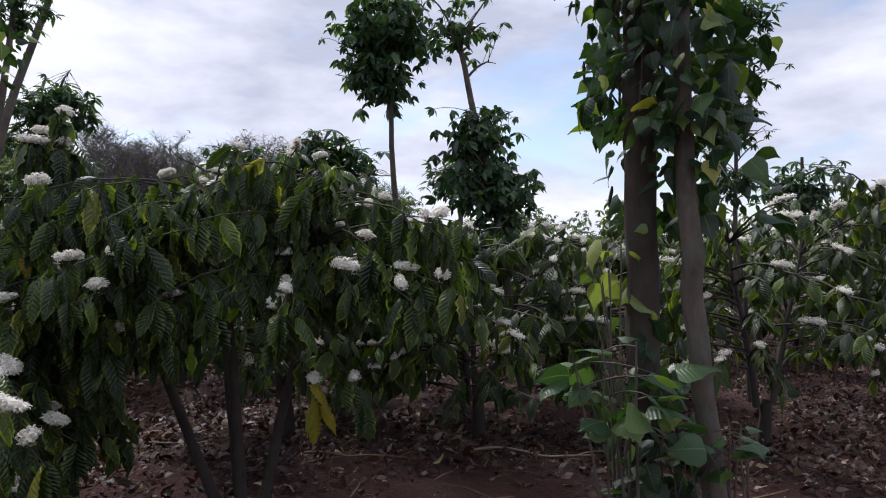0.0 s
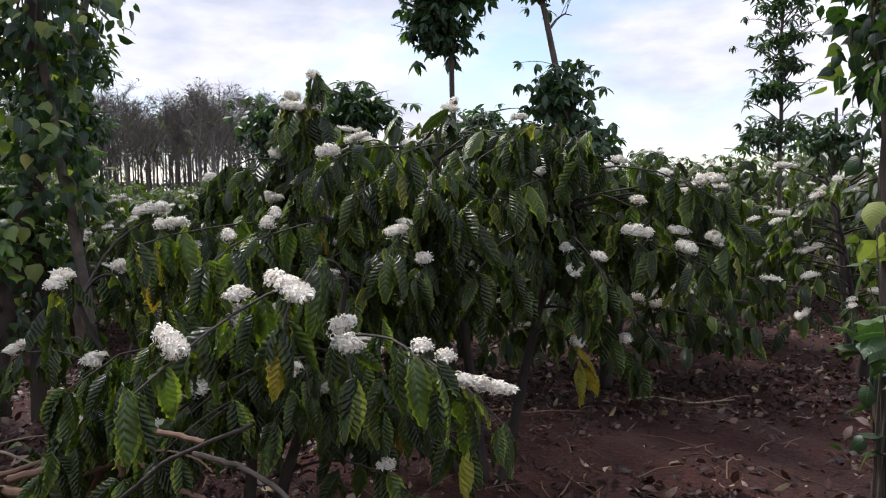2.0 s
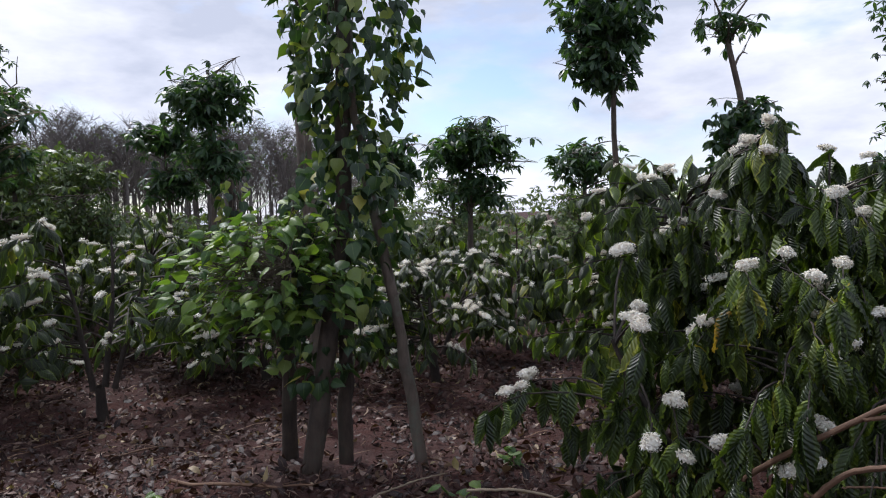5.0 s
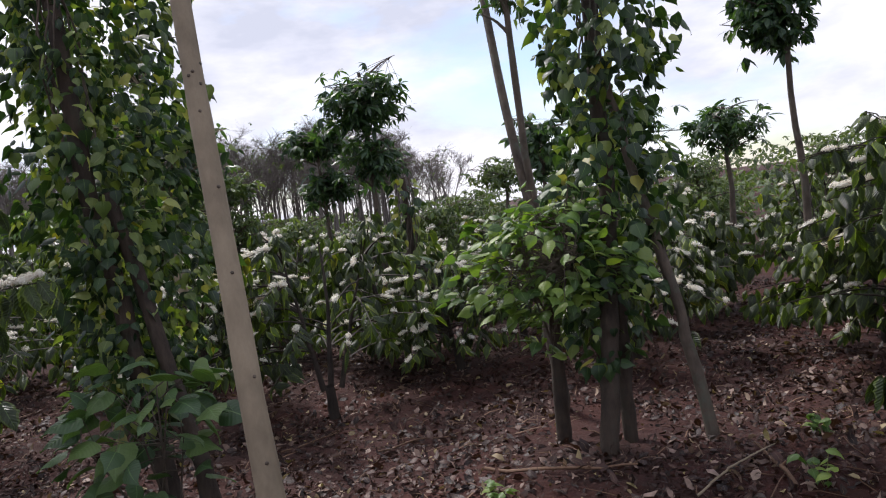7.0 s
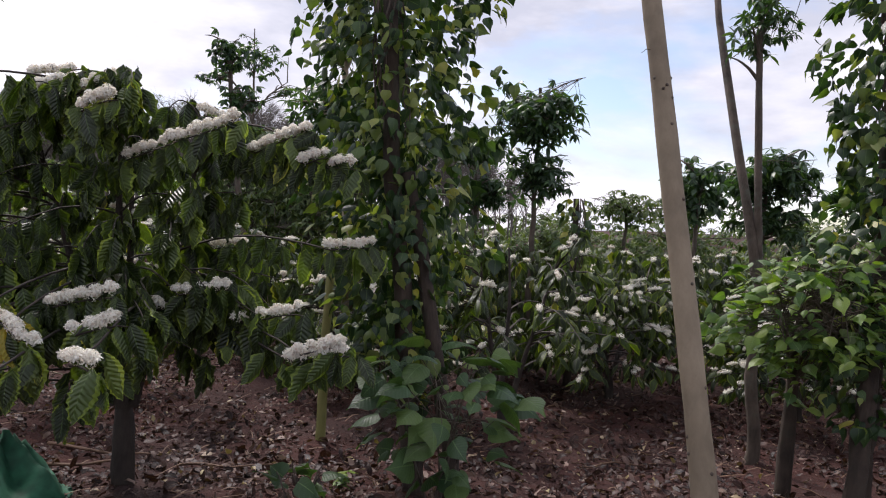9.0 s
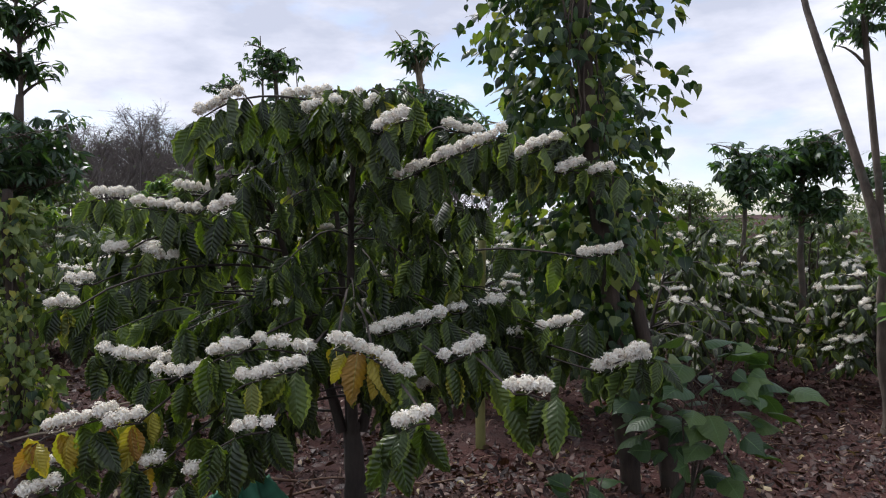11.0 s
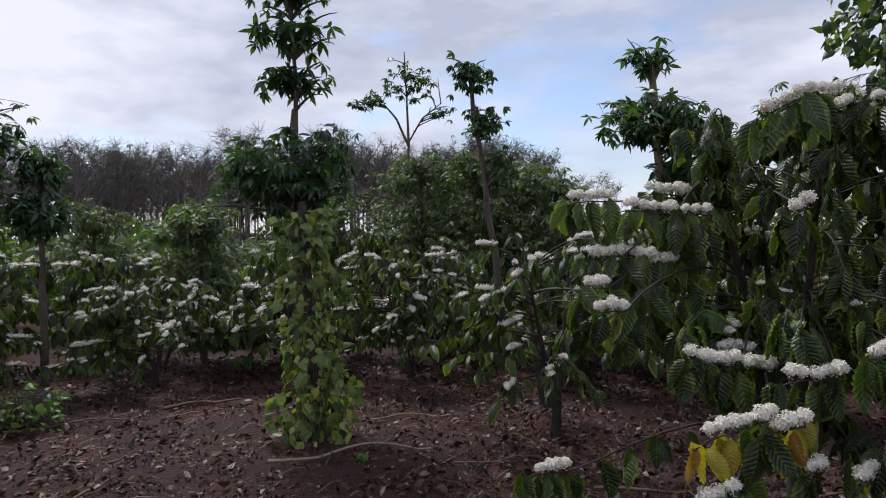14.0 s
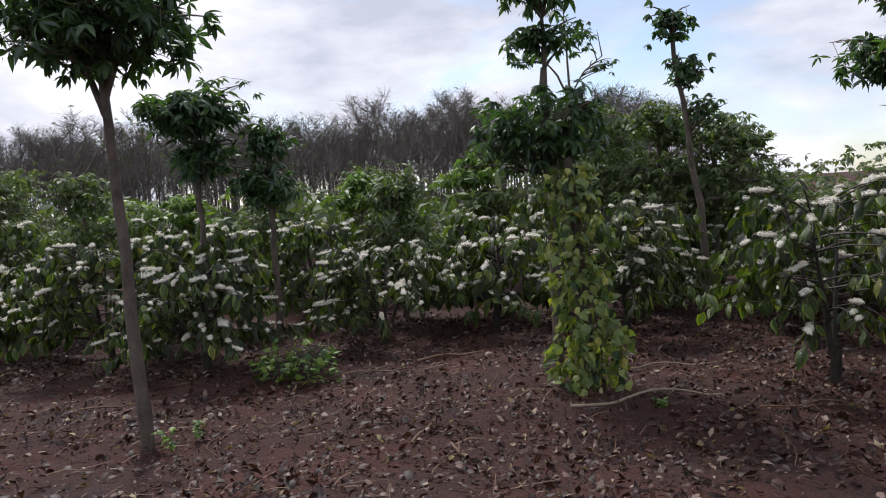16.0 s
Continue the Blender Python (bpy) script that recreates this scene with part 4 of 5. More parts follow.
def leafy_plant(name, label, x, y, z0, centre, spread, count, seed, key="broad", templates=None, mat=None, leaf=0.16, category="sapling", stems=5, single=120,
                eye=(0, 0, 1.6), pitch=0.15, bole=0.0):
    """A bushy plant: thin stems from (x, y) that fan out into a mass of leaves round centre."""
    rng = np.random.default_rng(seed)
    root = thing(name, x, y, z0 - 0.02, label, category)
    org = np.array([x, y, z0 - 0.02])
    c, sp = np.array(centre) - org, np.array(spread)
    tips = []
    if bole:
        part("trunk", make_mesh("trunk", *tube(bend((0, 0, -0.04), (0.02, 0, c[2] - 0.2), 0, 9, 0.006, rng), np.linspace(bole, bole * 0.6, 9), 10, 0.08, rng), M_BARK), root)
    for k in range(stems):
        d = rng.normal(0, 0.5, 3) * sp
        line = bend((rng.normal(0, 0.03), rng.normal(0, 0.03), c[2] - 0.6 if bole else 0), c + d + (0, 0, 0.1), 0.03, 9, 0.01, rng)
        tips.append(line)
        part("stem", make_mesh("stem", *tube(line, np.linspace(0.009, 0.003, 9), 6), M_GREYBARK), root)
    lo, tu, wood = [], [], []
    for _ in range(count):
        line = tips[rng.integers(0, stems)]
        d = rng.normal(0, 1, 3)
        d /= np.linalg.norm(d)
        q = c + d * sp * (0.35 + 0.65 * rng.random() ** 0.4) * (1 + 0.7 * noise.noise(Vector((d[0] * 1.6 + seed, d[1] * 1.6, d[2] * 1.6))))
        src = along(line, rng.uniform(0.55, 1.0))[0]
        if rng.random() < 0.35:
            wood.append(tube(bend(src, q, 0.02, 5), np.linspace(0.004, 0.0015, 5), 4))
        a = math.atan2(q[1] - src[1], q[0] - src[0])
        lo.append(q)
        tu.append((a + rng.normal(0, 0.5), rng.normal(pitch, 0.4), rng.normal(0, 0.45), leaf * rng.uniform(0.5, 1.25)))
    lo, tu = np.array(lo), np.array(tu)
    if wood:
        part("twigwork", make_mesh("twigwork", *merge(wood), M_GREYBARK), root, kind="stuff")
    hang_leaves(root, key, templates, mat, leaf_turns(tu[:, 0], tu[:, 1], tu[:, 2], tu[:, 3]), lo, nearest(lo + org, eye, single))
    return root


vine_tree("dark trunk pair wound with pepper vine and hanging leaves",
          [([(0.86, 2.95, 0.0), (0.86, 2.95, 1.0), (0.83, 2.95, 2.0), (0.86, 3.0, 4.3)], 0.076, 0.062, M_BARK),
           ([(1.16, 2.75, 0.0), (1.06, 2.75, 0.7), (0.99, 2.75, 1.4), (0.96, 2.8, 2.2), (0.98, 2.85, 4.2)], 0.049, 0.034, M_GREYBARK)],
          [(2.0, 4.2, 0.42, 0.62, 0.12, 0, 1500), (1.6, 2.1, 0.30, 0.45, 0.16, 0, 200), (0.3, 1.0, 0.26, 0.18, 0.05, -0.05, 110), (1.0, 1.7, 0.14, 0.2, 0, 0, 26)], 41, 0.08, eye=(0, 0, 1.5), leaf=0.105, spikes=26)
leafy_plant("sapling", "broad-leaved green sapling at the foot of a trunk", 0.72, 2.7, float(ground_z(0.72, 2.7)), (0.66, 2.62, 0.98), (0.26, 0.18, 0.17), 34, 42,
            "broad", BROAD_LEAF, M_BROAD, 0.15, eye=(0, 0, 1.5))
leafy_plant("sapling", "grey-green leafy shoots climbing the foot of a trunk", 0.84, 2.78, float(ground_z(0.84, 2.78)), (0.85, 2.76, 0.62), (0.17, 0.13, 0.26), 44, 44,
            "vine", VINE_LEAF, M_VINE, 0.125, eye=(0, 0, 1.5))
leafy_plant("pepper_shoot", "pepper vine shoot with large yellow-green leaves beside a trunk", 0.74, 2.88, float(ground_z(0.74, 2.88)), (0.69, 2.84, 1.40), (0.12, 0.08, 0.17), 12, 45,
            "pale", VINE_LEAF, M_VINE_PALE, 0.125, "pepper vine", 3, eye=(0, 0, 1.5), pitch=0.6)
leafy_plant("sapling", "small green sapling beside a pale trunk", 1.1, 2.6, float(ground_z(1.1, 2.6)), (1.08, 2.6, 0.72), (0.2, 0.12, 0.12), 14, 43,
            "broad", BROAD_LEAF, M_BROAD, 0.12, eye=(0, 0, 1.5))
vine_tree("leaning trunk covered in pepper vine beside a thin prop stem",
          [([(-3.95, 4.5, 0.0), (-3.82, 4.62, 0.8), (-3.66, 4.82, 1.9), (-3.55, 4.95, 4.4)], 0.062, 0.05, M_BARK),
           ([(-3.22, 4.55, 0.0), (-3.33, 4.66, 1.0), (-3.5, 4.78, 2.0), (-3.6, 4.85, 2.7)], 0.042, 0.025, M_GREYBARK),
           ([(-3.72, 4.75, 0.0), (-3.68, 4.8, 1.0), (-3.66, 4.85, 1.8)], 0.05, 0.04, M_BARK)],
          [(2.6, 4.4, 0.48, 0.66, 0.0, 0, 1150), (1.2, 2.7, 0.44, 0.52, 0.02, 0, 1000), (0.75, 1.2, 0.2, 0.40, -0.02, 0, 130)], 51, 0.18, eye=(-4, 0.2, 1.7), leaf=0.106)
leafy_plant("shrub", "bright green bushy shrub against a vine-clad trunk", -4.09, 5.05, float(ground_z(-4.09, 5.05)), (-4.10, 4.74, 1.43), (0.56, 0.42, 0.46), 780, 52,
            "bright", OVATE_LEAF, M_BRIGHT, 0.112, "shrub", 8, 280, (-4.5, 0.2, 1.7), 0.08, 0.058)
vine_tree("twin-stemmed tree covered in dense pepper vine",
          [([(-6.62, 4.65, 0.0), (-6.72, 4.65, 1.0), (-6.88, 4.66, 2.2), (-7.02, 4.78, 4.4)], 0.066, 0.046, M_BARK),
           ([(-6.36, 4.6, 0.0), (-6.5, 4.62, 0.9), (-6.78, 4.7, 2.2)], 0.06, 0.04, M_BARK)],
          [(2.4, 4.4, 0.70, 0.86, 0.02, 0.46, 2700), (1.0, 2.5, 0.50, 0.66, -0.02, 0.36, 1500), (1.0, 4.4, 0.26, 0.34, 0.0, 0.0, 900), (0.7, 1.1, 0.2, 0.35, 0, 0, 100)], 61, 0.30, eye=(-7, 0.3, 1.8), leaf=0.097)
leafy_plant("sapling", "broad-leaved green sapling at the foot of a vine-clad tree", -6.5, 4.15, float(ground_z(-6.5, 4.15)), (-6.48, 3.95, 0.92), (0.44, 0.3, 0.33), 95, 62,
            "broad", BROAD_LEAF, M_BROAD, 0.17, eye=(-6.5, 0.3, 1.8))
leafy_plant("sapling", "low broad-leaved sapling growing through leaf litter", -7.2, 3.8, float(ground_z(-7.2, 3.8)), (-7.2, 3.75, 0.5), (0.16, 0.12, 0.1), 12, 63,
            "broad", BROAD_LEAF, M_BROAD, 0.13, eye=(-6.5, 0.3, 1.8))
vine_tree("short post wrapped in yellowish pepper vine to the ground",
          [([(-11.48, 6.72, 0.0), (-11.5, 6.75, 1.0), (-11.56, 6.8, 2.0), (-11.58, 6.85, 2.25)], 0.055, 0.035, M_BARK)],
          [(0.15, 0.8, 0.44, 0.36, 0, 0, 480), (0.8, 2.2, 0.36, 0.30, 0, 0, 760)], 71, 0.9, eye=(-11, 0.5, 1.8), leaf=0.104, category="pepper vine")


vine_tree("distant post wrapped in yellow-green pepper vine",
          [([(-4.95, 8.6, 0.0), (-4.95, 8.6, 1.2), (-4.97, 8.6, 2.3)], 0.05, 0.035, M_BARK)],
          [(0.4, 2.3, 0.36, 0.26, 0, 0, 260)], 72, 0.6, eye=(-5, 0.5, 1.8), leaf=0.125, category="pepper vine", single=60)


# ---------------------------------------------------------------- shade trees
def shade_tree(label, x, y, top, crowns, trunk_r, seed, sprigs=None, mat=None, lean=(0, 0), bark=None, forks=(), size=1.0, droop=0.0, limbs=9):
    """A slender tree. crowns: (z, rx, rz, count, dx, dy); forks: extra stems as lists of offsets from the base."""
    rng = np.random.default_rng(seed)
    sprigs, mat, bark = sprigs or SPRIGS, mat or M_SHADE, bark or M_GREYBARK
    z0 = float(ground_z(x, y)) - 0.05
    root = thing("shade_tree", x, y, z0, label, "tree", "shade trees")
    h = top - z0
    line = trunk_line([(0, 0, 0), (lean[0] * 0.4, lean[1] * 0.4, h * 0.5), (lean[0], lean[1], h)], 12)
    line[1:-1, :2] += rng.normal(0, 0.012, (10, 2))
    part("trunk", make_mesh("trunk", *tube(line, np.linspace(trunk_r, trunk_r * 0.45, 12), 9, 0.05, rng), bark), root)
    for fk in forks:
        fl = trunk_line(fk[1:], 10)
        part("limb", make_mesh("limb", *tube(fl, np.linspace(fk[0][0], fk[0][1], 10), 7, 0.05, rng), bark), root)
    stems = list(line) + [p for fk in forks for p in trunk_line(fk[1:], 14)]
    for z, rx, rz, count, dx, dy in crowns:
        c = np.array([dx, dy, z - z0])
        rx, rz = rx * 1.25, rz * 1.15
        wood, lo, az_, tilt = [], [], [], []
        ends = []
        for k in range(limbs):
            a = 2 * math.pi * k / limbs + rng.uniform(-0.4, 0.4)
            e = c + np.array([math.cos(a) * rx, math.sin(a) * rx, rng.uniform(-0.75, 0.85) * rz]) * rng.uniform(0.5, 0.95)
            hs = np.clip((e[2] - rng.uniform(0.1, 0.3)) / h, 0.1, 0.98)
            near_stem = min(stems, key=lambda p: np.linalg.norm(e - p) + 2.0 * max(0.0, p[2] - e[2] + 0.12))
            b = near_stem if forks else along(line, hs)[0]
            limb = bend(b, e, 0.05, 7, 0.01, rng)
            ends.append(limb)
            part("limb", make_mesh("limb", *tube(limb, np.linspace(trunk_r * 0.3, 0.004, 7), 5), bark), root)
        for _ in range(int(count * 1.4)):
            limb = ends[rng.integers(0, limbs)]
            q0 = along(limb, rng.uniform(0.45, 1.0))[0]
            d = rng.normal(0, 1, 3)
            d /= np.linalg.norm(d)
            q = c + d * np.array([rx, rx, rz]) * rng.random() ** 0.4
            q = q0 * 0.5 + q * 0.5 + rng.normal(0, 0.08, 3) * (1, 1, 0.5)
            if rng.random() < 0.3:
                wood.append(tube(bend(q0, q, 0.02, 4), [0.004, 0.003, 0.003, 0.002], 4))
            lo.append(q), az_.append(rng.uniform(0, 6.3)), tilt.append(rng.normal(droop, 0.4))
        if wood:
            part("twigwork", make_mesh("twigwork", *merge(wood), bark), root, kind="stuff")
        n = len(lo)
        m = leaf_turns(az_, tilt, rng.normal(0, 0.35, n), size * rng.uniform(0.55, 0.98, n))
        lo, kind = np.array(lo), rng.integers(0, len(sprigs), n)
        geo = merge([scatter(sprigs[k], m[kind == k], lo[kind == k]) for k in range(len(sprigs)) if (kind == k).any()])
        part("crown", make_mesh("crown", *geo, mat), root, kind="stuff")
    return root


TALL = "slender shade tree with a small dense crown on a bare trunk"
shade_tree(TALL, -0.5, 7.85, 4.3, [(3.92, 0.72, 0.60, 185, -0.14, 0), (3.40, 0.50, 0.45, 95, -0.24, 0)], 0.05, 101, SPRIGS_BIG, lean=(-0.12, 0), droop=0.3)
# vine cone with a bare top
shade_tree("pollarded tree wrapped in dark climbing leaves with thin top shoots", 0.80, 6.72, 3.55,
           [(2.6, 0.34, 0.34, 120, -0.46, 0), (2.1, 0.50, 0.36, 170, -0.38, 0), (1.6, 0.52, 0.4, 90, -0.3, 0), (3.75, 0.36, 0.5, 36, -0.60, 0)], 0.055, 102, SPRIGS_BIG, lean=(-0.66, 0), droop=0.4, size=0.8)
shade_tree("broad-crowned green shade tree behind coffee rows", -1.75, 10.7, 3.0, [(2.85, 0.92, 0.5, 190, 0, 0), (2.2, 0.7, 0.4, 70, 0.1, 0)], 0.06, 103, SPRIGS, size=1.25)
shade_tree(TALL, -5.35, 9.6, 3.8, [(3.35, 0.68, 0.62, 200, -0.05, 0), (2.7, 0.5, 0.4, 90, 0.05, 0)], 0.05, 104, SPRIGS, size=1.1, droop=0.2)
shade_tree("small shade tree with a thin crown behind coffee rows", -6.1, 10.4, 3.3, [(3.05, 0.50, 0.32, 110, 0, 0), (2.4, 0.50, 0.36, 110, 0.1, 0)], 0.04, 105, SPRIGS, size=1.0, droop=0.2)
shade_tree("dark rounded shade tree behind coffee rows", -2.95, 10.2, 2.9, [(2.55, 0.48, 0.6, 110, 0, 0)], 0.05, 106, SPRIGS_BIG, size=1.0)
shade_tree("dark rounded shade tree behind coffee rows", 0.3, 11.3, 3.0, [(2.65, 0.66, 0.45, 120, 0, 0)], 0.06, 107, SPRIGS, size=1.2)
shade_tree("twin-stemmed bare shade tree with thin leafy tops", -3.92, 5.95, 2.0, [(3.75, 0.30, 0.5, 60, 0.05, 0.3)], 0.06, 108, SPRIGS, lean=(0.0, 0.12),
           forks=[[(0.045, 0.030), (0.0, 0.1, 1.6), (-0.06, 0.12, 2.0), (-0.10, 0.45, 2.8), (-0.08, 1.05, 3.95), (-0.06, 1.3, 4.6)],
                  [(0.036, 0.024), (0.02, 0.1, 1.6), (-0.02, 0.1, 2.2), (0.0, 0.28, 3.2), (0.02, 0.4, 4.0)]], size=0.65, limbs=6)
shade_tree("tall slender tree with tiered sparse foliage", 3.37, 7.98, 4.5, [(4.15, 0.50, 0.24, 90, 0, 0), (3.75, 0.40, 0.16, 44, -0.02, 0), (3.42, 0.42, 0.15, 54, 0.05, 0), (3.1, 0.34, 0.14, 34, 0.0, 0), (2.8, 0.36, 0.16, 50, -0.05, 0), (2.3, 0.46, 0.25, 84, -0.1, 0)],
           0.032, 109, SPRIGS, size=0.72, droop=0.25, limbs=7)
shade_tree("small dark tree above coffee bushes", 4.3, 8.3, 2.6, [(2.25, 0.5, 0.42, 110, 0, 0)], 0.04, 110, SPRIGS, size=0.9)
shade_tree("cut-topped tree with a flat crown and a leafy leader", -11.72, 7.4, 3.2, [(2.66, 0.76, 0.60, 230, -0.12, 0), (3.5, 0.38, 0.16, 34, 0, 0), (3.95, 0.42, 0.16, 34, 0.02, 0), (4.4, 0.34, 0.25, 36, 0.0, 0)], 0.06, 111, SPRIGS,
           forks=[[(0.03, 0.012), (0, 0, 2.6), (0.02, 0, 3.4), (-0.03, 0, 4.5)], [(0.03, 0.01), (0, 0, 2.0), (-0.1, 0, 2.4), (-0.4, 0, 2.7)], [(0.03, 0.01), (0, 0, 2.0), (0.1, 0, 2.4), (0.4, 0.1, 2.7)]])
shade_tree("thin forked tree with sparse airy foliage", -10.75, 15.2, 3.9, [(5.3, 0.55, 0.7, 46, 0.05, 0), (4.85, 0.35, 0.2, 24, -0.95, 0), (4.6, 0.25, 0.2, 12, 0.75, 0)], 0.05, 112, SPRIGS,
           forks=[[(0.03, 0.012), (0, 0, 3.8), (-0.25, 0, 4.4), (-0.75, 0, 5.0)], [(0.03, 0.01), (0, 0, 3.8), (-0.02, 0, 4.8), (-0.05, 0, 5.8)], [(0.02, 0.01), (0, 0, 3.9), (0.3, 0, 4.4), (0.7, 0, 4.7)]], size=1.0)
shade_tree("leaning tree with dark leaves up its trunk", -9.35, 10.4, 4.35, [(4.2, 0.30, 0.34, 70, -0.42, 0), (3.6, 0.3, 0.32, 55, -0.22, 0), (3.0, 0.26, 0.3, 40, 0, 0)], 0.06, 113, SPRIGS_BIG, lean=(-0.45, 0), size=0.75)
shade_tree("stout pale trunk with a flat dark crown and leader", -7.6, 8.5, 3.7, [(3.2, 0.74, 0.36, 230, -0.15, 0), (2.6, 0.42, 0.3, 70, 0.2, 0), (3.95, 0.22, 0.25, 24, -0.2, 0)], 0.085, 114, SPRIGS, lean=(-0.2, 0), bark=M_PALE)
shade_tree("dense-crowned dark shade tree", -16.3, 9.4, 3.5, [(3.4, 0.72, 0.48, 260, 0, 0), (2.75, 0.5, 0.3, 90, 0.05, 0)], 0.06, 115, SPRIGS, size=1.15, droop=0.2)
shade_tree("columnar dark shade tree", -15.4, 9.6, 3.0, [(3.0, 0.3, 0.35, 70, 0, 0), (2.3, 0.45, 0.45, 150, -0.1, 0)], 0.055, 116, SPRIGS)
shade_tree("thin-trunked tree with a dark drooping crown", -15.12, 5.5, 4.3, [(3.65, 0.85, 0.5, 300, -0.2, 0), (3.3, 0.8, 0.32, 110, 0.0, 0)], 0.055, 117, SPRIGS, lean=(-0.15, 0), droop=0.3,
           forks=[[(0.03, 0.012), (-0.1, 0, 2.7), (-0.35, 0.1, 3.3), (-0.6, 0.1, 3.9)], [(0.03, 0.012), (-0.1, 0, 2.8), (0.15, 0, 3.4), (0.4, 0, 3.8)]])
YEL = "light green feathery tree behind coffee rows"
for i, (x, y, z, r) in enumerate(((-15.05, 13.9, 2.2, 0.75), (-18.5, 13.0, 2.0, 0.8), (-20.5, 15.0, 2.0, 0.9), (-13.0, 15.5, 2.5, 0.8))):
    shade_tree(YEL, x, y, z + 0.3, [(z, r, 0.28, 120, 0, 0), (z + 0.3, r * 0.5, 0.2, 50, 0.1, 0)], 0.04, 130 + i, SPRIGS, M_BRIGHT, size=1.2)
# more trees of the wood's green edge
EDGE = [(-9.6, 12.3, 3.5, 0.8), (-8.8, 12.0, 3.35, 0.8), (-10.5, 13.2, 3.6, 0.9), (-8.1, 12.9, 3.3, 0.8), (-12.6, 16.5, 3.3, 0.9), (-9.9, 15.2, 3.7, 1.1), (-7.2, 14.6, 2.3, 1.0), (-5.8, 15.2, 2.0, 1.0), (-4.4, 14.6, 2.3, 1.0), (-2.9, 14.2, 2.9, 1.0), (-17.2, 14.8, 3.0, 0.9), (-21.5, 12.2, 3.2, 0.9),
        (-19.4, 11.6, 3.0, 0.7), (-10.9, 17.5, 4.0, 1.2), (-1.2, 16.0, 3.0, 1.2), (-13.9, 11.2, 2.6, 0.55), (-24.0, 16.0, 3.6, 1.1), (-5.2, 12.9, 1.9, 0.7), (1.8, 16.0, 2.6, 1.1),
        (4.5, 15.0, 2.6, 1.2), (7.5, 13.5, 2.6, 1.1), (-6.0, 17.2, 2.1, 1.1), (-3.6, 16.8, 2.3, 1.1), (-15.4, 16.0, 3.0, 1.0)]
for i, (x, y, z, r) in enumerate(EDGE):
    # crowns take the far foliage colour with haze painted in
    shade_tree("green tree at the edge of the wood", x, y, z - 0.45, [(z - 0.5, r * 0.8, 0.55, 150, 0, 0), (z - 1.4, r * 1.25, 0.8, 260, 0.1, 0)], 0.06, 150 + i, FAR_SPRIGS, M_FAR_HAZED, size=0.72, limbs=6)


# ---------------------------------------------------------------- the pale leaning trunk
def pale_pole():
    rng = np.random.default_rng(77)
    base = np.array([-5.486, 2.516, float(ground_z(-5.486, 2.516)) - 0.06])
    root = thing("young_tree", *base, "pale smooth leaning young tree trunk with knots", "tree trunk")
    line = trunk_line(np.array([(-5.486, 2.516, base[2]), (-5.603, 2.744, 1.30), (-5.719, 3.020, 2.50), (-5.828, 3.335, 3.70), (-5.932, 3.689, 4.90)]) - base, 26)
    r = np.linspace(0.050, 0.028, 26) * (1 + 0.03 * np.sin(np.arange(26) * 1.9))
    bole = part("trunk", make_mesh("trunk", *tube(line, r, 16, 0.025, rng), M_PALE), root)
    for k in range(34):
        s = rng.uniform(0.1, 0.95)
        p, d = along(line, s)
        a = rng.uniform(0, 6.3)
        rad = 0.050 + (0.028 - 0.050) * s
        o = np.array([math.cos(a), math.sin(a), 0])
        knot = tube([p + o * rad * 0.8, p + o * (rad + 0.003), p + o * (rad + 0.005)], [0.009, 0.006, 0.001], 8)
        part("knot", make_mesh("knot", *knot, M_GREYBARK), bole, "small dark branch scar")
    for s, dx, dz in ((0.66, 0.14, -0.01), (0.8, 0.10, 0.02), (0.52, -0.08, 0.02)):
        p, _ = along(line, s)
        tw = bend(p, p + np.array([dx, -0.02, dz]), 0.025, 8, 0.004, rng)
        part("twig", make_mesh("twig", *tube(tw, np.linspace(0.0025, 0.0012, 8), 5), M_GREYBARK), bole)


pale_pole()

stake = thing("stake", -7.45, 5.9, float(ground_z(-7.45, 5.9)) - 0.05, "yellow-green upright stake behind coffee bush", "stake")
part("pole", make_mesh("pole", *tube(trunk_line([(0, 0, 0), (0.0, 0, 0.9), (0.03, 0, 1.75)], 14), np.linspace(0.042, 0.032, 14), 12, 0.03, np.random.default_rng(2)), M_BAMBOO), stake)


# ---------------------------------------------------------------- cut branches in front of the low bush
def cut_branch(points, r0, r1, seed, label="cut bare branch lying on leaf litter", mat=None, twigs=0):
    rng = np.random.default_rng(seed)
    p = np.array(points, float)
    root = thing("cut_branch", *p[0], label, "branch", "pile of cut branches")
    line = trunk_line(p - p[0], 34)
    for _ in range(4):
        line[1:-1] = line[1:-1] * 0.5 + (line[:-2] + line[2:]) * 0.25
    line[1:-1] += rng.normal(0, 0.0012, (32, 3))
    limb = part("branch", make_mesh("branch", *tube(line, np.linspace(r0, r1, 34) * 0.72, 9, 0.04, rng), mat or M_CUT), root)
    for k in range(twigs):
        q, d = along(line, rng.uniform(0.4, 0.95))
        e = q + d / (np.linalg.norm(d) + 1e-6) * rng.uniform(0.1, 0.3) + rng.normal(0, 0.08, 3) * (1, 1, 0.4)
        part("side_twig", make_mesh("side_twig", *tube(bend(q, e, 0.02, 6), np.linspace(r1 * 0.5, 0.0015, 6), 6), mat or M_CUT), limb)


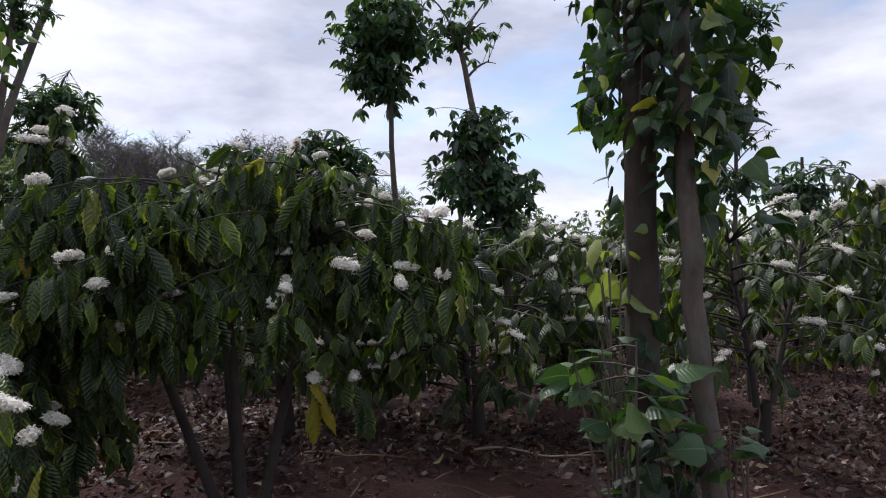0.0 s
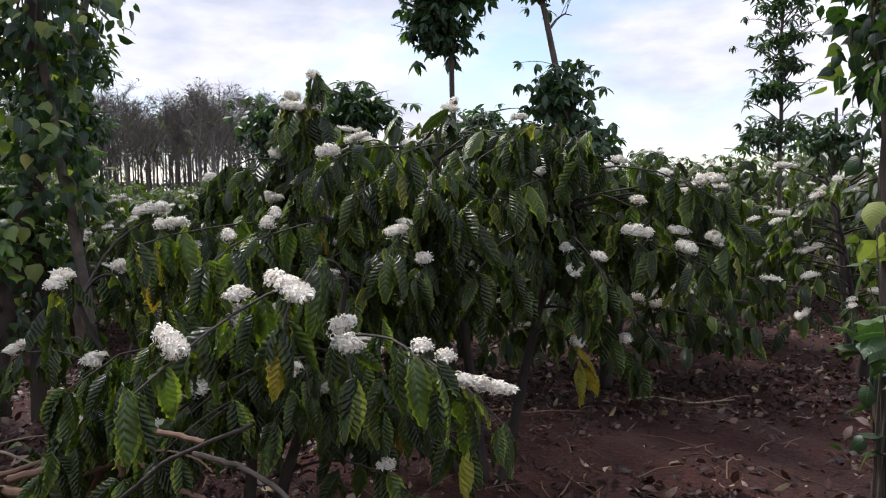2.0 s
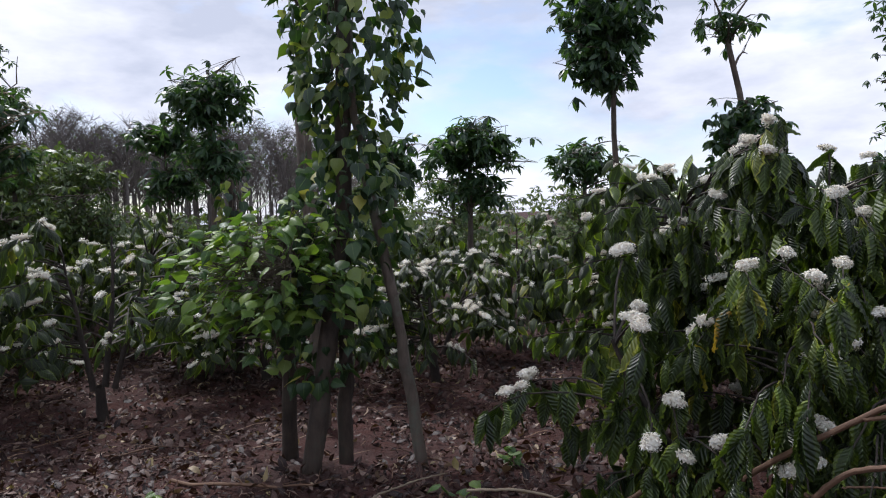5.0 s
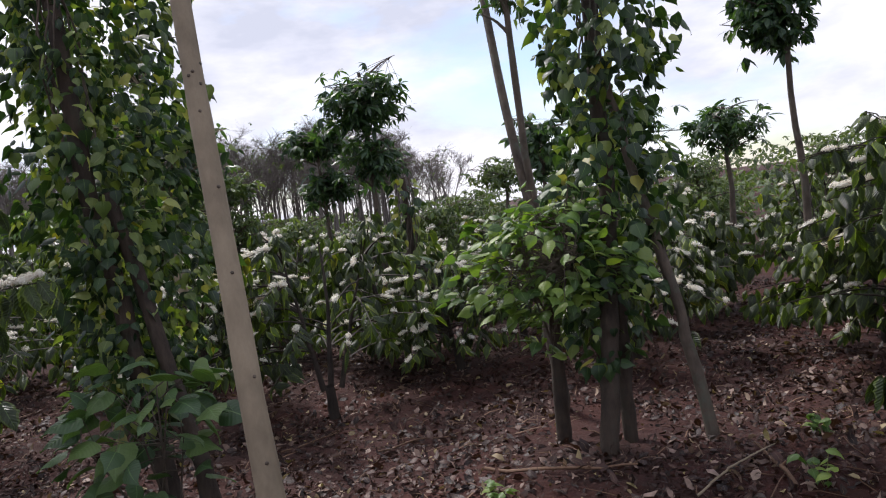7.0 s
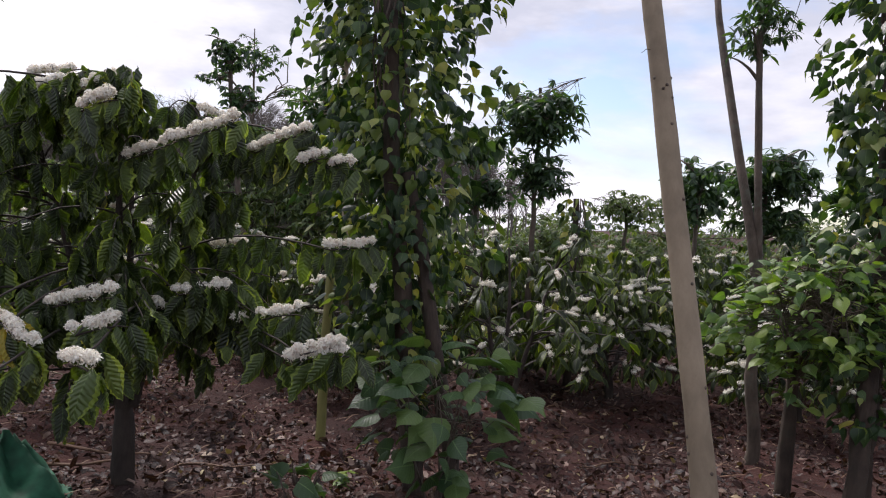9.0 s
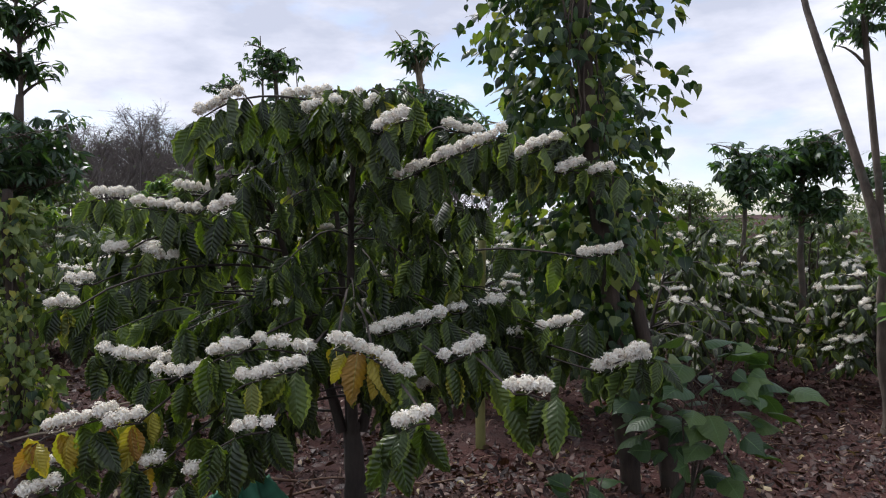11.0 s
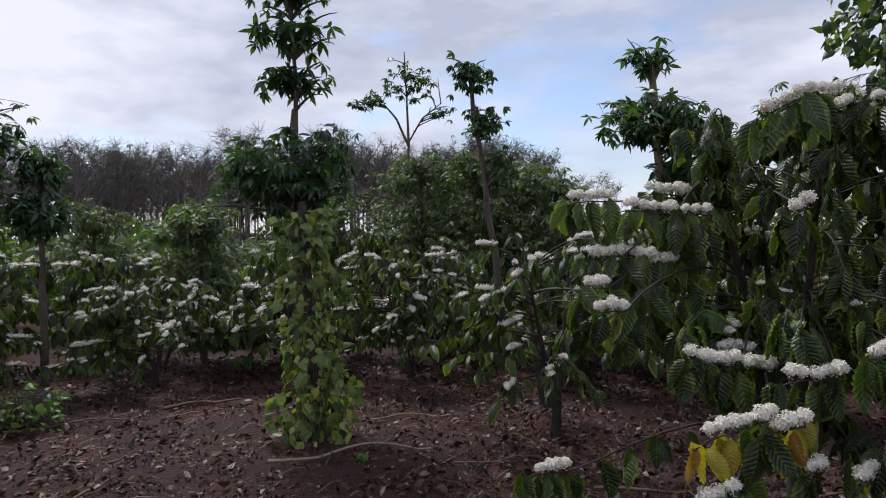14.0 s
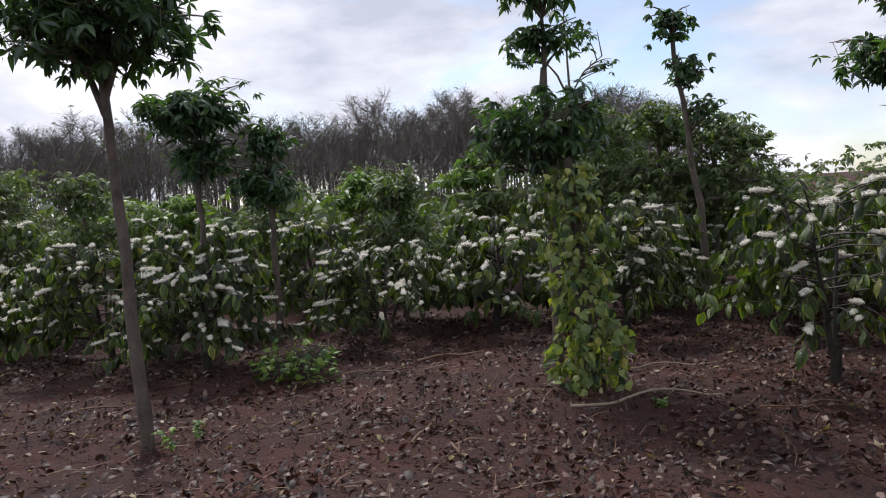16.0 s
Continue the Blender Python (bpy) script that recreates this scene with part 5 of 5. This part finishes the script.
cut_branch([(-2.72, 2.72, 0.2), (-2.45, 2.5, 0.67), (-2.32, 2.36, 0.86), (-2.19, 2.2, 1.01), (-2.06, 2.08, 1.13), (-1.96, 1.97, 1.22)], 0.016, 0.012, 1, "cut branch propped up in front of a coffee bush", None, 0)
cut_branch([(-2.12, 2.13, 1.07), (-2.04, 2.06, 1.10), (-1.93, 1.97, 1.17)], 0.010, 0.008, 11, "short forked side shoot of a cut branch")
cut_branch([(-2.27, 2.2, 0.72), (-2.26, 2.17, 0.83), (-2.19, 2.1, 0.93), (-2.11, 2.0, 0.97), (-2.03, 1.92, 0.98), (-1.93, 1.85, 0.98)], 0.014, 0.010, 3, "arched bare branch lying among cut wood")
cut_branch([(-3.23, 2.84, 0.68), (-3.05, 2.84, 0.67), (-2.91, 2.82, 0.64), (-2.76, 2.8, 0.57)], 0.008, 0.007, 7, "thin pale bent twig lying on cut branches", M_PALE)
cut_branch([(-2.75, 2.5, 0.66), (-2.55, 2.5, 0.70), (-2.39, 2.48, 0.72), (-2.25, 2.45, 0.71), (-2.18, 2.4, 0.72)], 0.021, 0.017, 2, twigs=1)
cut_branch([(-2.24, 2.24, 0.81), (-2.13, 2.12, 0.77), (-2.0, 2.05, 0.75), (-1.86, 1.95, 0.72), (-1.4, 1.85, 0.5)], 0.013, 0.009, 5)
cut_branch([(-3.9, 2.6, 0.3), (-3.43, 2.6, 0.55), (-3.2, 2.6, 0.57), (-2.99, 2.6, 0.62), (-2.81, 2.6, 0.64), (-2.64, 2.62, 0.69), (-2.37, 2.7, 0.77)], 0.020, 0.012, 4, twigs=1)
cut_branch([(-3.2, 2.5, 0.58), (-2.88, 2.5, 0.61), (-2.7, 2.48, 0.62), (-2.55, 2.45, 0.66), (-2.36, 2.42, 0.73)], 0.015, 0.011, 8, twigs=1)
cut_branch([(-2.97, 2.6, 0.63), (-2.8, 2.5, 0.63), (-2.56, 2.4, 0.62), (-2.4, 2.3, 0.63), (-2.0, 2.2, 0.58)], 0.027, 0.018, 10, "thick cut branch lying on a pile of cut wood", twigs=1)
cut_branch([(-2.6, 2.2, 0.66), (-2.45, 2.2, 0.68), (-2.26, 2.2, 0.66), (-2.07, 2.2, 0.65), (-1.6, 2.1, 0.6)], 0.019, 0.012, 12, twigs=2)
cut_branch([(-2.4, 2.3, 0.5), (-2.23, 2.06, 0.75), (-2.13, 1.95, 0.84), (-2.04, 1.85, 0.93), (-1.96, 1.75, 0.99), (-1.78, 1.7, 1.07)], 0.010, 0.007, 6, mat=M_STEM)
cut_branch([(-1.91, 1.66, 1.02), (-1.8, 1.62, 1.0), (-1.71, 1.58, 0.96), (-1.6, 1.5, 0.84), (-1.4, 1.45, 0.5)], 0.009, 0.007, 13, "thin curved branch under a coffee bush", M_GREYBARK)
cut_branch([(-2.18, 2.15, 0.86), (-2.08, 2.1, 0.87), (-2.0, 2.05, 0.86), (-1.95, 2.0, 0.84)], 0.005, 0.004, 14, "thin dry twig lying on cut branches", M_CUT)
cut_branch([(-2.75, 2.5, 0.1), (-2.72, 2.48, 0.4), (-2.7, 2.46, 0.64)], 0.02, 0.016, 9)
cut_branch([(-3.1, 2.75, 0.1), (-2.85, 2.55, 0.4), (-2.5, 2.35, 0.55), (-2.0, 2.1, 0.5)], 0.03, 0.018, 15, twigs=2)
cut_branch([(-2.0, 2.5, 0.1), (-1.95, 2.3, 0.4), (-1.9, 2.1, 0.66)], 0.018, 0.012, 16)
cut_branch([(-3.75, 3.6, 0.29), (-3.54, 3.7, 0.36), (-3.33, 3.8, 0.38), (-3.15, 3.97, 0.34)], 0.009, 0.005, 17, "thin pale branch lying on leaf litter", M_PALE)


def lying(x, y, length, head, r, seed, mat=None, label="bare branch lying on the red soil"):
    rng = np.random.default_rng(seed)
    s = np.linspace(-0.5, 0.5, 14)
    px, py = x + s * length * math.cos(head), y + s * length * math.sin(head) + 0.06 * length * np.sin(6 * s + seed)
    pz = ground_z(px, py) + r + 0.012 + 0.03 * length * np.abs(np.sin(5 * s + seed))
    pts = np.stack([px, py, pz], 1)
    root = thing("fallen_branch", *pts[0], label, "branch", "fallen branches")
    limb = part("branch", make_mesh("branch", *tube(pts - pts[0], np.linspace(r, r * 0.5, 14), 7, 0.08, rng), mat or M_CUT), root)
    for k in range(2):
        q = pts[rng.integers(4, 12)] - pts[0]
        e = q + np.array([rng.normal(0, 0.1), rng.normal(0, 0.1), 0.03])
        part("side_twig", make_mesh("side_twig", *tube(bend(q, e, 0.015, 5), np.linspace(r * 0.5, 0.002, 5), 5), mat or M_CUT), limb)


for i, (x, y, length, head, r) in enumerate(((-11.1, 6.15, 1.3, 0.2, 0.016), (-10.6, 7.4, 0.9, 0.1, 0.01), (-12.9, 5.6, 0.5, 1.3, 0.012), (-12.6, 5.2, 0.35, 2.0, 0.018), (-4.3, 4.2, 0.9, -0.4, 0.012),
                                             (-3.2, 3.9, 0.6, 1.4, 0.014), (-3.6, 3.1, 1.0, 0.3, 0.008), (-5.1, 5.6, 0.7, 0.4, 0.008), (0.6, 4.6, 0.8, 0.1, 0.01), (-0.5, 4.2, 0.7, 0.0, 0.009),
                                             (-9.2, 4.7, 1.2, 0.1, 0.016), (-8.9, 5.2, 0.9, -0.2, 0.014), (-9.9, 5.9, 0.8, 0.15, 0.009), (-13.9, 7.4, 1.2, 0.3, 0.012), (-12.9, 8.1, 0.8, 0.4, 0.02), (-7.9, 5.0, 0.7, 0.3, 0.01),
                                             (-6.0, 6.0, 0.6, 0.8, 0.008), (-9.6, 7.0, 0.7, 1.2, 0.009), (-15.9, 6.5, 0.8, 0.2, 0.01), (-1.7, 4.8, 0.6, 0.5, 0.01))):
    lying(x, y, length, head, r, i + 1, M_PALE if i in (0, 1, 6, 8) else None)


# ---------------------------------------------------------------- green net on the ground
def net_heap():
    rng = np.random.default_rng(9)
    n, c = 30, np.array([-8.95, 4.05])
    u, w = np.meshgrid(np.linspace(-1, 1, n), np.linspace(-1, 1, n), indexing="ij")
    r = np.sqrt(u * u + w * w)
    x = c[0] + u * 0.34 + 0.05 * np.sin(4 * w)
    y = c[1] + w * 0.34 + 0.05 * np.sin(5 * u)
    h = 0.29 * np.clip(1 - r, 0, 1) ** 0.8 * (1 + 0.35 * np.sin(7 * np.arctan2(w, u + 1e-6))) + 0.02 + 0.02 * np.sin(9 * u + 3 * w)
    z = ground_z(x, y) + h
    v = np.stack([x, y, z], -1).reshape(-1, 3) + rng.normal(0, 0.004, (n * n, 3))
    ob = new("shade_net", make_mesh("shade_net", v - v.mean(0), grid_faces(n, n), None, M_NET))
    ob.matrix_basis = Matrix.Translation([float(q) for q in v.mean(0)])
    mod = ob.modifiers.new("solid", "SOLIDIFY")
    mod.thickness = 0.004
    tagged(ob, "crumpled green shade net heaped on leaf litter", "net")


net_heap()


# ---------------------------------------------------------------- small weeds
def weed(x, y, h, seed, flowers=0, label="small green weed sprouting from leaf litter"):
    rng = np.random.default_rng(seed)
    z0 = float(ground_z(x, y))
    root = thing("weed", x, y, z0 - 0.01, label, "weed", "weeds")
    lo, tu = [], []
    for k in range(4):
        e = np.array([rng.normal(0, 0.3) * h, rng.normal(0, 0.3) * h, h * rng.uniform(0.6, 1)])
        line = bend((0, 0, 0), e, 0.02, 7)
        part("stem", make_mesh("stem", *tube(line, np.linspace(0.003, 0.001, 7), 5), M_BAMBOO), root)
        for s in (0.3, 0.5, 0.7, 0.9, 1.0):
            q, d = along(line, s)
            lo.append(q), tu.append((rng.uniform(0, 6.3), rng.normal(0.1, 0.3), 0, 0.07 * rng.uniform(0.6, 1.3)))
        if k < flowers:
            ob = part("flower", BLOOMS_MID[0], root, "small pale flower head")
            ob.matrix_basis = Matrix.Translation([float(c) for c in e]) @ Matrix.Scale(0.5, 4)
    tu = np.array(tu)
    hang_leaves(root, "bright", OVATE_LEAF, M_BRIGHT, leaf_turns(tu[:, 0], tu[:, 1], tu[:, 2], tu[:, 3]), np.array(lo), np.ones(len(lo), bool))


weed(-5.22, 2.62, 0.5, 1, 4, "thin weed with small pale flowers beside a trunk")
weed(-5.3, 2.8, 0.4, 2, 3, "thin weed with small pale flowers beside a trunk")
for i, (x, y, h) in enumerate(((-14.9, 5.45, 0.22), (-14.8, 5.65, 0.18), (-7.1, 4.6, 0.12), (-4.7, 4.0, 0.12), (-2.7, 4.3, 0.15), (-11.0, 6.0, 0.1), (-3.1, 3.6, 0.22))):
    weed(x, y, h, 10 + i)
leafy_plant("shrub", "low pale green shrub on red soil", -14.45, 7.4, float(ground_z(-14.45, 7.4)), (-14.45, 7.4, 0.33), (0.42, 0.3, 0.24), 240, 64, "bright", OVATE_LEAF, M_BRIGHT, 0.10, "shrub", 7, 120,
            (-13, 0.4, 1.8))


# ---------------------------------------------------------------- bare wood far behind
def twig_strip(p, q, w):
    side = np.cross(q - p, (0.31, 0.95, 0.02))
    side = side / (np.linalg.norm(side) + 1e-6) * w
    return np.array([p - side, p + side, q + side * 0.4, q - side * 0.4]), np.array([[0, 1, 2, 3]]), np.full((4, 2), 0.3)


def bare_tree(rng, height):
    """A young leafless tree: a straight stem, rising limbs and a rounded head of fine twigs. Returns its wood and the twig ends."""
    out, ends = [], []
    line = trunk_line([(0, 0, -0.2), (rng.normal(0, 0.12), 0, height * 0.5), (rng.normal(0, 0.3), rng.normal(0, 0.2), height * 0.84)], 5)
    out.append(tube(line, np.linspace(0.07, 0.012, 5), 4))
    for k in range(12):
        s = rng.uniform(0.36, 0.95)
        p, _ = along(line, s)
        a = rng.uniform(0, 6.3)
        ln = height * 0.34 * (1.15 - s) + 0.5
        e = p + np.array([math.cos(a) * ln * 0.6, math.sin(a) * ln * 0.6, ln * 0.85])
        e[2] = min(e[2], height * 0.88 - 0.22 * float(e[0] ** 2 + e[1] ** 2))
        limb = bend(p, e, -0.08, 4)
        out.append(tube(limb, np.linspace(0.020, 0.006, 4), 3))
        for j in range(40):
            q, d = along(limb, rng.uniform(0.2, 1.0) ** 0.75)
            t = q + np.array([rng.normal(0, 0.24), rng.normal(0, 0.24), rng.uniform(-0.05, 0.45)])
            t[2] = min(t[2], height * 0.95 - 0.20 * float(t[0] ** 2 + t[1] ** 2) + rng.normal(0, 0.08))
            out.append(twig_strip(q, t, 0.0062))
            ends.append(t)
    return merge(out), np.array(ends)


def bare_wood():
    rng = np.random.default_rng(55)
    kinds = [bare_tree(rng, h) for h in (6.8, 7.1, 7.3, 7.0, 7.2)]
    pieces, leaves = [], []
    for k, ends in kinds:
        n = 98
        x = rng.uniform(-42, -2.5, n)
        y = 27 + 20 * rng.random(n) + 0.06 * (x + 20)
        m = turn_z(rng.uniform(0, 6.3, n)) * (rng.uniform(0.90, 1.03, n) * (1 - 0.3 * smooth_step(-7, -2.5, x)))[:, None, None]
        loc = np.stack([x, y, ground_z(x, y)], 1)
        pieces.append(scatter(k, m, loc))
        green = 0.5 + 0.5 * np.sin(x * 0.35 + y * 0.15)
        for q, mm, g in zip(loc, m, green):
            w = ends[rng.choice(len(ends), int(3 + 14 * g), replace=False)]
            leaves.append(w @ mm.T + q)
    ob = new("bare_wood", make_mesh("bare_wood", *merge(pieces), M_FARWOOD))
    tagged(ob, "far stand of leafless slender grey-brown trees", "wood", kind="stuff")
    c = np.concatenate(leaves)
    n = len(c)
    # these leaves too are coloured paler for haze
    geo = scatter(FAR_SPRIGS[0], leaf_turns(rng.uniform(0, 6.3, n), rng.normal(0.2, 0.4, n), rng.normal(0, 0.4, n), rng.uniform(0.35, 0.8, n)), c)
    tagged(new("wood_foliage", make_mesh("wood_foliage", *geo, M_FAR_HAZED)), "sparse young leaves among far bare trees", "foliage", kind="stuff")


bare_wood()


def far_scrub():
    """Low green scrub that closes the view behind the rows."""
    rng = np.random.default_rng(66)
    n = 8200
    x, y = rng.uniform(-45, 40, n), 14.5 + 34 * rng.random(n) ** 1.3
    lump = np.array([noise.noise(Vector((a * 0.35, b * 0.35, 0))) for a, b in zip(x, y)])
    z = ground_z(x, y) + np.clip(0.5 + 1.0 * smooth_step(-6, -12, x) + 1.1 * smooth_step(38, 47, y) + 0.9 * lump + 0.35 * rng.normal(0, 1, n), 0.05, 2.6)
    k = 2600
    xb, yb = rng.uniform(-48, 2, k), rng.uniform(46, 53, k)
    x, y, z, n = np.concatenate([x, xb]), np.concatenate([y, yb]), np.concatenate([z, ground_z(xb, yb) + rng.uniform(0.1, 2.7, k)]), n + k
    # scrub uses the same haze-lightened leaf colour
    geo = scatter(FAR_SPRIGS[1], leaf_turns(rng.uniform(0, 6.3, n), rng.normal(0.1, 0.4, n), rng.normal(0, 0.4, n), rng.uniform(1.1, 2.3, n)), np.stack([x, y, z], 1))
    tagged(new("far_scrub", make_mesh("far_scrub", *geo, M_FAR_HAZED)), "low green scrub and young crops in the distance", "scrub", kind="stuff")


far_scrub()


# ---------------------------------------------------------------- leaf litter
def leaf_litter():
    rng = np.random.default_rng(88)
    n = 135000
    x = rng.uniform(-19, 6, n)
    y = np.where(rng.random(n) < 0.1, 3.2 - 4.5 * rng.random(n), 2.6 + 8.8 * rng.random(n) ** 1.3)
    dens = np.array([noise.noise(Vector((a * 0.9, b * 0.9, 3.0))) for a, b in zip(x, y)])
    keep = rng.random(n) < np.clip(0.72 + 1.1 * dens + 0.2 * np.exp(-((y - 4.2) / 1.5) ** 2), 0.06, 1)
    strip = (y < 3.9 + 0.3 * np.sin(1.3 * x)) & ((x > -1.8) | ((x > -9.5) & (x < -6.0)))
    keep &= ~strip | (rng.random(n) < 0.35)
    keep &= rng.random(n) < 1 - 0.3 * smooth_step(-9.5, -11.5, x)
    x, y = x[keep], y[keep]
    n = len(x)
    z = ground_z(x, y) + rng.uniform(0.004, 0.035, n)
    m = leaf_turns(rng.uniform(0, 6.3, n), rng.normal(0, 0.42, n), rng.normal(0, 0.65, n) + math.pi * (rng.random(n) < 0.4), 0.028 + 0.080 * rng.random(n) ** 2.0)
    kind = rng.integers(0, 4, n)
    loc = np.stack([x, y, z], 1)
    geo = merge([scatter(DRY_LEAF[k], m[kind == k], loc[kind == k]) for k in range(4)])
    tagged(new("leaf_litter", make_mesh("leaf_litter", *geo, M_DRY)), "thick layer of curled dry brown fallen leaves", "leaf litter", kind="stuff")
    n = 3600
    x, y = rng.uniform(-19, 6, n), -1 + 12 * rng.random(n)
    sticks = []
    for a, b in zip(x, y):
        h, ln = rng.uniform(0, 3.14), rng.uniform(0.06, 0.32)
        dx, dy = math.cos(h) * ln / 2, math.sin(h) * ln / 2
        g = float(ground_z(a, b)) + 0.012
        sticks.append(tube([(a - dx, b - dy, g), (a + rng.normal(0, 0.012), b + rng.normal(0, 0.012), g + rng.uniform(0.005, 0.03)), (a + dx, b + dy, g + rng.uniform(0, 0.02))], np.array([0.005, 0.0045, 0.003]) * rng.uniform(0.5, 1.1), 3))
    tagged(new("twig_litter", make_mesh("twig_litter", *merge(sticks), M_CUT)), "scattered small dry twigs on the soil", "twigs", kind="stuff")


leaf_litter()
